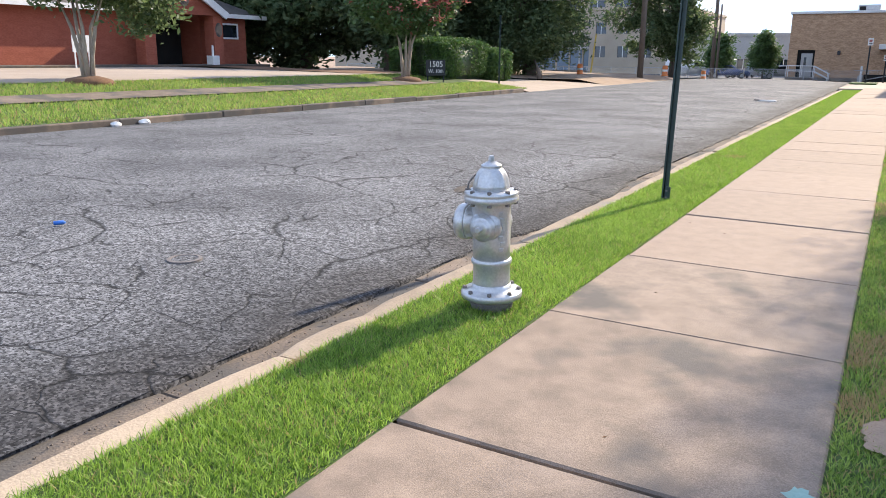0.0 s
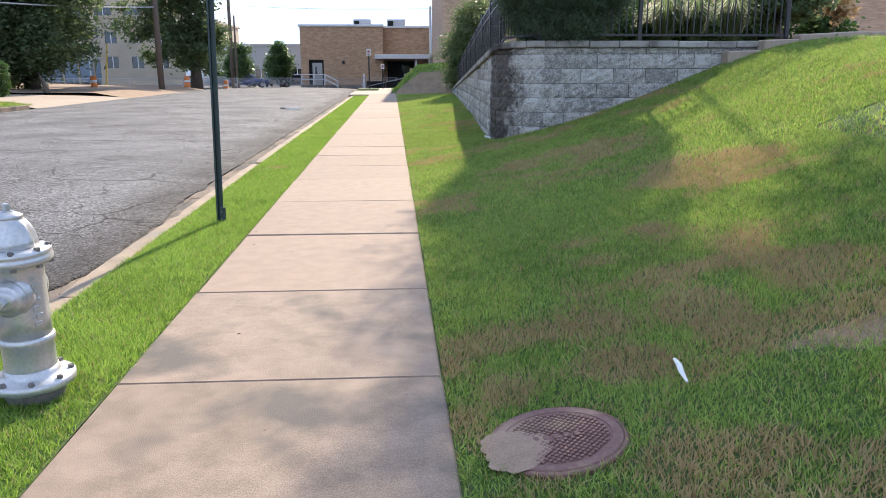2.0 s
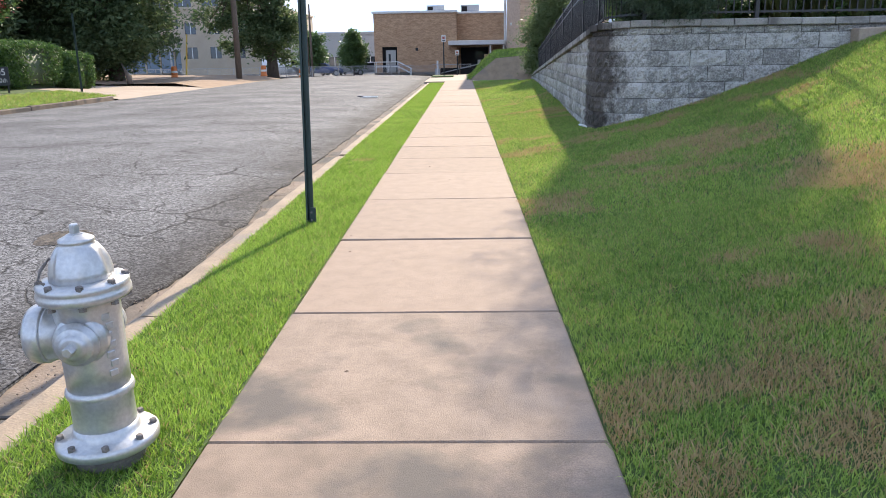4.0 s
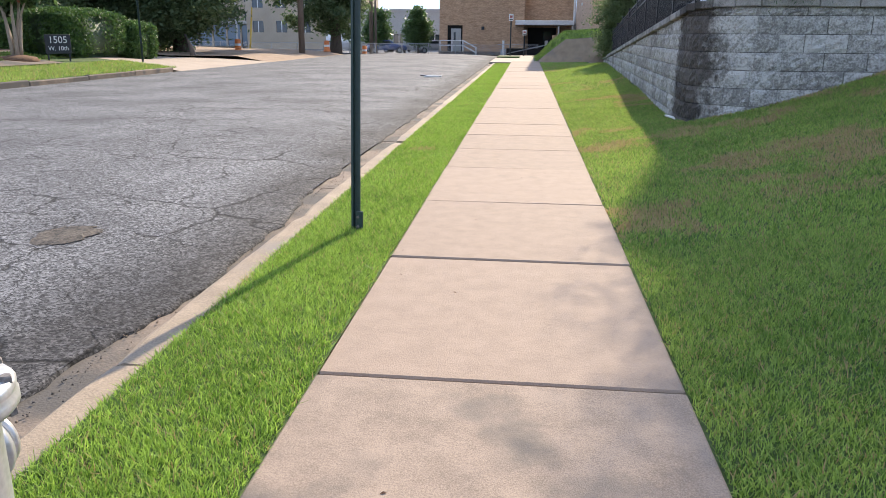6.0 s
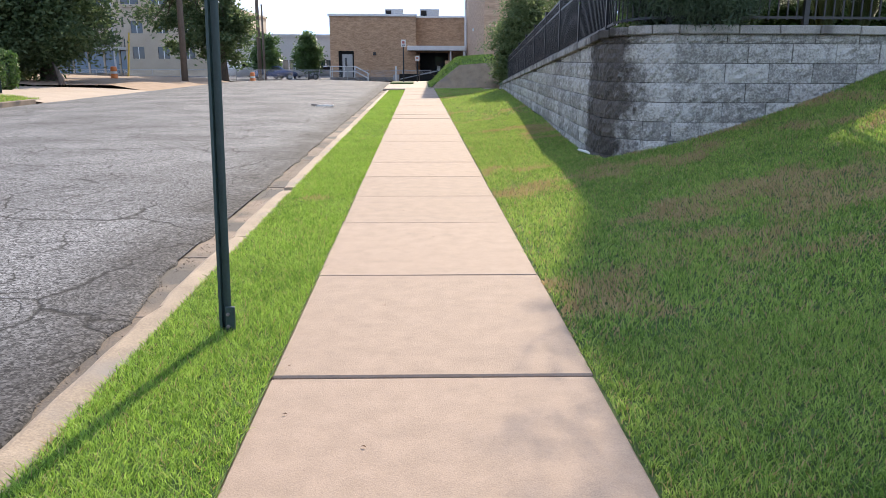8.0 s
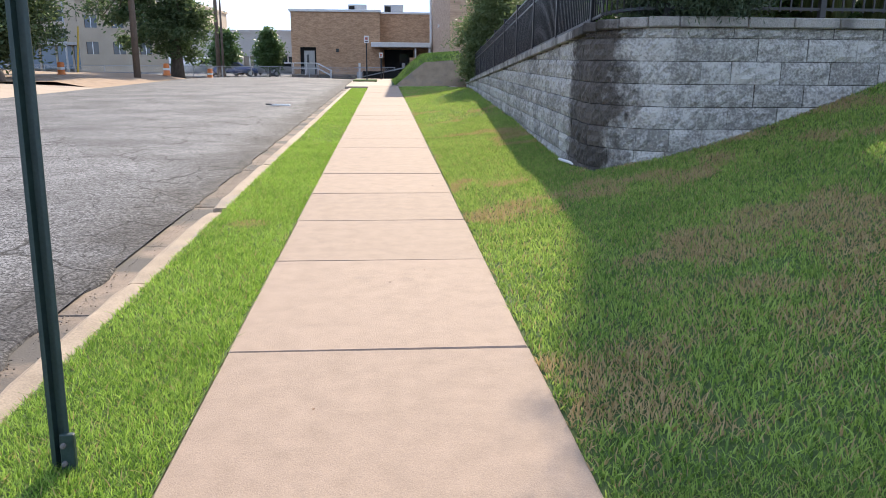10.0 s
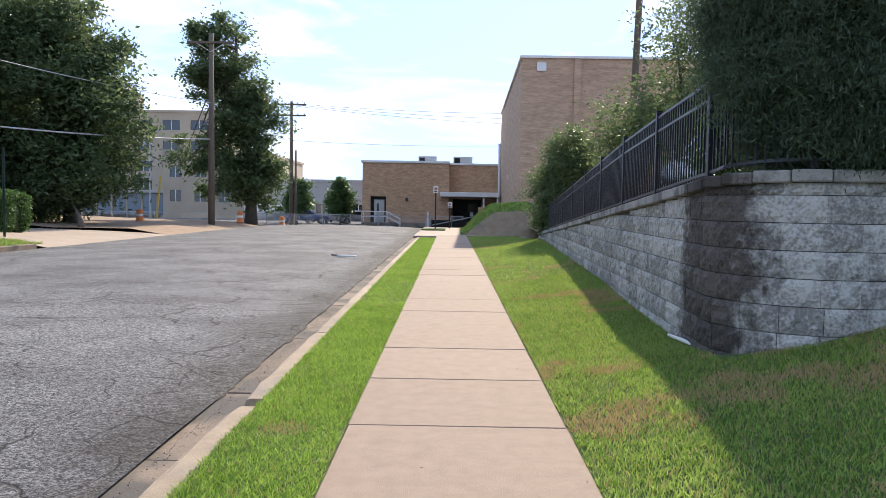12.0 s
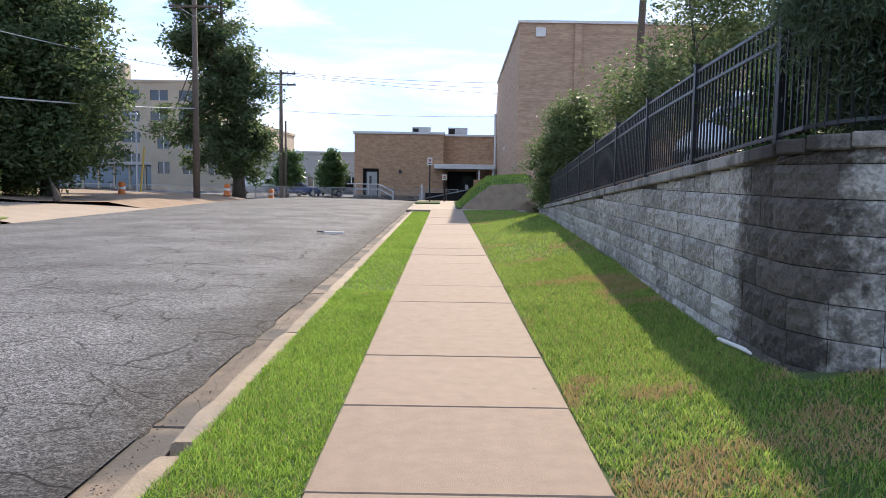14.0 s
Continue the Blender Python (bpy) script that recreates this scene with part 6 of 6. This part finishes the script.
CAR_WHITE = mat("white_car_paint", (0.70, 0.71, 0.72), (0.80, 0.80, 0.80), 2, 0.3, 0, 20, coat=0.8)
CAR_BLUE = mat("blue_car_paint", (0.02, 0.06, 0.22), (0.035, 0.09, 0.30), 2, 0.3, 0, 20, coat=0.8)
CAR_DARK = mat("dark_car_paint", (0.02, 0.022, 0.025), (0.04, 0.042, 0.045), 2, 0.3, 0, 20, coat=0.8)
CAR_SILVER = mat("silver_car_paint", (0.40, 0.41, 0.42), (0.52, 0.53, 0.54), 2, 0.3, 0, 20, metal=0.5, coat=0.8)
vehicle("white van parked in the far lot", -19.5, 92, 0.08, 10, 5.2, 2.0, CAR_WHITE, True)
vehicle("white car parked in the far lot", -16.8, 94, 0.08, 170, 4.5, 1.45, CAR_WHITE)
vehicle("blue car parked in the far lot", -15.2, 90.5, 0.08, 15, 4.4, 1.45, CAR_BLUE)
vehicle("white van parked beside the far trees", -12.8, 95, 0.08, 90, 5.2, 2.0, CAR_WHITE, True)
vehicle("silver car parked near the hall", -9.9, 91, 0.08, 20, 4.5, 1.45, CAR_SILVER)
vehicle("dark car parked on the terrace behind the fence", 5.2, 18.4, 1.50, 94, 4.6, 1.5, CAR_DARK)
vehicle("silver car parked on the terrace behind the fence", 9.0, 27.5, 1.05, 100, 4.6, 1.5, CAR_SILVER)

# ---- far chain-link fence, barrels and street furniture ----
chain = thing("chain_link_fence", "grey chain-link fence along the far parking area", "fence", at=slide(71))
for k in range(24):
    x = -52 + 2.3 * k
    if -4.2 < x < -2.6:
        continue
    part("post", tube(bmesh.new(), [(x, 71, -0.2), (x, 71, 1.35)], [0.04, 0.04], 6), GALV, chain)
for a, b in ((-52, -4.2), (-2.4, 0.9)):
    for zz in (0.15, 1.3):
        part("rail", tube(bmesh.new(), [(a, 71, zz), (b, 71, zz)], [0.025, 0.025], 5), GALV, chain)
mesh_bm = bmesh.new()
for k in range(330):
    x = -52 + k * 0.16
    tube(mesh_bm, [(x - 0.6, 71, 0.15), (x + 0.55, 71, 1.3)], [0.006, 0.006], 3, False)
    tube(mesh_bm, [(x + 0.6, 71, 0.15), (x - 0.55, 71, 1.3)], [0.006, 0.006], 3, False)
tagged(part("wire_mesh", mesh_bm, GALV, chain), kind="stuff")
barrier = thing("dark_ramp_rail", "dark screened ramp railing before the hall entrance", "railing", at=slide(68))
part("screen", bbox(-1.6, 3.4, 68.0, 68.06, 0.05, 1.05, 0), DARK, barrier)
part("top_rail", tube(bmesh.new(), [(-1.7, 68, 0.6), (3.5, 68, 1.75)], [0.04, 0.04], 6), GALV, barrier)
for x in (-1.6, 0.0, 1.7, 3.4):
    part("post", tube(bmesh.new(), [(x, 67.95, 0), (x, 67.95, 1.25 + 0.15 * x)], [0.05, 0.05], 6), POLE_WOOD, barrier)
gate = thing("brick_gate_pier", "brown brick pier with a closed gate", "gate pier", at=slide(66))
part("pier", bbox(2.0, 2.5, 66.0, 66.5, 0, 2.1, 0.02), BRICK_TAN, gate)
part("gate_leaf", bbox(2.5, 4.2, 66.2, 66.3, 0.1, 2.0, 0.01), POLE_WOOD, gate)
for x, y in ((-19.5, 54.8), (-13.2, 67.5), (-14.8, 61.0)):
    cone = thing("traffic_barrel", "orange construction barrel on the bare earth", "traffic barrel", group="construction barrels", at=pose(x, 0.9287 * y - 0.07, float(west_z(x, y)) + 0.04 if y < 62 else -0.3))
    part("drum", lathe(bmesh.new(), [(0.27, 0), (0.27, 0.08), (0.22, 0.1), (0.19, 0.75), (0.12, 0.8)], 16), ORANGE, cone, "", True)
    part("band", lathe(bmesh.new(), [(0.212, 0.35), (0.204, 0.5)], 16), WHITE, cone)
lampost = thing("street_lamp", "grey street lamp post before the beige building", "street lamp", at=slide(95))
part("pole", tube(bmesh.new(), [(-33.5, 95, 0), (-33.5, 95, 8.5)], [0.12, 0.08], 8), GALV, lampost)
part("head", bbox(-34.2, -33.3, 94.8, 95.2, 8.4, 8.65, 0.05), GALV, lampost)
stake = thing("marker_pole", "thin yellow marker pole by the far lot", "marker pole", at=slide(62.8))
part("pole", tube(bmesh.new(), [(-21.4, 62.8, 0), (-21.0, 62.8, 4.0)], [0.07, 0.06], 6), mat("yellow_paint", (0.45, 0.33, 0.05), (0.6, 0.45, 0.08), 4, 0.6, 0, 20), stake)
stump = thing("tree_stump", "broken bare stump beside the driveway", "stump", at=slide(44.2))
part("wood", tube(bmesh.new(), [(-18.4, 44.2, 0.2), (-18.5, 44.3, 0.9), (-18.9, 44.4, 1.7)], [0.22, 0.16, 0.05], 8), BARK, stump, "", True)

# ---- grass ----
g = np.random.default_rng(5)


def scatter(x0, x1, y0, y1, n):
    return np.stack([g.uniform(x0, x1, n), g.uniform(y0, y1, n)], 1)


for (y0, y1, n, h, w) in ((-4, 5.6, 140000, 0.048, 0.0026), (5.6, 15, 80000, 0.048, 0.0036), (15, 39.3, 60000, 0.05, 0.008)):
    p = scatter(KERB_IN - 0.02, -WALK_X - 0.014, y0, y1, n)
    p = p[~((np.abs(p[:, 0] + 1.085) < 0.11) & (np.abs(p[:, 1] + 0.09) < 0.11))]
    dry = (value_noise(p[:, 0], p[:, 1], 0.5, 20) > 0.86) & (g.random(len(p)) < 0.5)
    dry |= g.random(len(p)) < 0.05
    blades("verge_grass", p, -0.018 + 0 * p[:, 0], h, w, [BLADE, BLADE_DRY], dry.astype(int), 50 + int(y0), 0.55, "bright green mown grass of the narrow strip")


def dry_patch(p):
    a = value_noise(p[:, 0] * 0.7, p[:, 1], 0.9, 22) * 0.62 + value_noise(p[:, 0], p[:, 1], 0.28, 23) * 0.38
    band = np.exp(-(((p[:, 0] - 2.4) - 0.1 * p[:, 1]) / 1.3) ** 2)
    spot = np.zeros(len(p))
    for x, y, rx, ry in ((2.5, -0.25, 0.7, 0.42), (2.05, 0.25, 0.4, 0.3), (1.05, -0.33, 0.12, 0.13), (1.33, -0.6, 0.12, 0.1), (1.6, -0.2, 0.3, 0.2), (1.6, -1.05, 0.32, 0.15)):
        spot = np.maximum(spot, np.exp(-((p[:, 0] - x) / rx) ** 2 - ((p[:, 1] - y) / ry) ** 2))
    return g.random(len(p)) < np.clip((a + 0.11 * band + 0.27 * spot - 0.605) * 5.0, 0.08, 0.8)


bm = bmesh.new()
srng = random.Random(8)
bare_c = bm.verts.new((2.62, -0.38, float(lawn_z(np.array([2.62]), np.array([-0.38]))[0]) - 0.004))
bare_r = []
for k in range(40):
    a = 2 * math.pi * k / 40
    r = 1.0 + 0.16 * srng.uniform(-1, 1) + 0.12 * math.sin(3 * a)
    x, y = 2.62 + 0.56 * r * math.cos(a), -0.38 + 0.2 * r * math.sin(a)
    bare_r.append(bm.verts.new((x, y, float(lawn_z(np.array([x]), np.array([y]))[0]) - 0.022)))
for k in range(40):
    bm.faces.new((bare_c, bare_r[k], bare_r[(k + 1) % 40]))
whole("bare_soil_patch", bm, BARE_SOIL, "bare sandy soil patch worn into the grass bank", "bare soil", kind="structure", smooth=True)

for (x0, x1, y0, y1, n, h, w) in ((0.775, 4.5, -3.2, 3.7, 270000, 0.036, 0.0027), (4.5, 12, -4, 5.5, 80000, 0.05, 0.007), (0.775, 7.5, 3.7, 9.9, 190000, 0.040, 0.0040), (0.785, 2.6, 9.9, 18.5, 75000, 0.048, 0.0045), (0.785, 3.2, 18.5, 41.5, 48000, 0.05, 0.009), (7.5, 16, 4, 9.9, 34000, 0.055, 0.01)):
    p = scatter(x0, x1, y0, y1, n)
    keep = np.hypot(p[:, 0] - 1.16, p[:, 1] + 0.76) > 0.268
    keep &= ~((p[:, 1] > 9.6) & (p[:, 0] > wall_x(p[:, 1]) - 0.02) & (p[:, 1] < WALL_END)) | ((p[:, 1] < FRONT_Y - 0.02))
    bare = ((p[:, 0] - 2.62) / 0.55) ** 2 + ((p[:, 1] + 0.38) / 0.22) ** 2 + 0.8 * value_noise(p[:, 0], p[:, 1], 0.17, 31)
    keep &= (bare > 1.0) | (g.random(len(p)) < 0.45)
    p = p[keep]
    blades("bank_grass", p, lawn_z(p[:, 0], p[:, 1]) - 0.012, h, w, [BLADE_LAWN, BLADE_DRY], dry_patch(p).astype(int), 60 + int(y0), 0.7, "mown grass of the bank with straw-coloured dry patches")
p = scatter(-19.4, FAR_KERB - 0.2, 3, 28.7, 70000)
p = p[(p[:, 0] < -17.4) | (p[:, 0] > -16.1)]
blades("far_verge_grass", p, west_z(p[:, 0], p[:, 1]) - 0.03, 0.09, 0.014, [BLADE_LAWN, BLADE_DRY], (g.random(len(p)) < 0.12).astype(int), 77, 0.6, "green grass of the verge across the street")
p = scatter(0.6, 4.3, 43.9, 54.7, 14000)
blades("mound_grass", p, mound_z(p[:, 0], p[:, 1]), 0.11, 0.02, [BLADE_LAWN], np.zeros(len(p), int), 78, 0.6, "grass of the mound at the walk's end")
# fallen leaves and bits on the walk
for k in range(26):
    x, y = g.uniform(-0.7, 0.72), g.uniform(-4, 16)
    bm = bmesh.new()
    a = [bm.verts.new(c) for c in ((-0.012, 0, 0), (0, 0.006, 0.003), (0.014, 0, 0), (0, -0.006, 0.003))]
    bm.faces.new(a)
    b = whole("fallen_leaf", bm, MULCH, "small dry brown leaf on the walk", "leaf", group="fallen leaves on the walk")
    b.matrix_basis = pose(x, y, 0.003, 0, 0, g.uniform(0, 360))
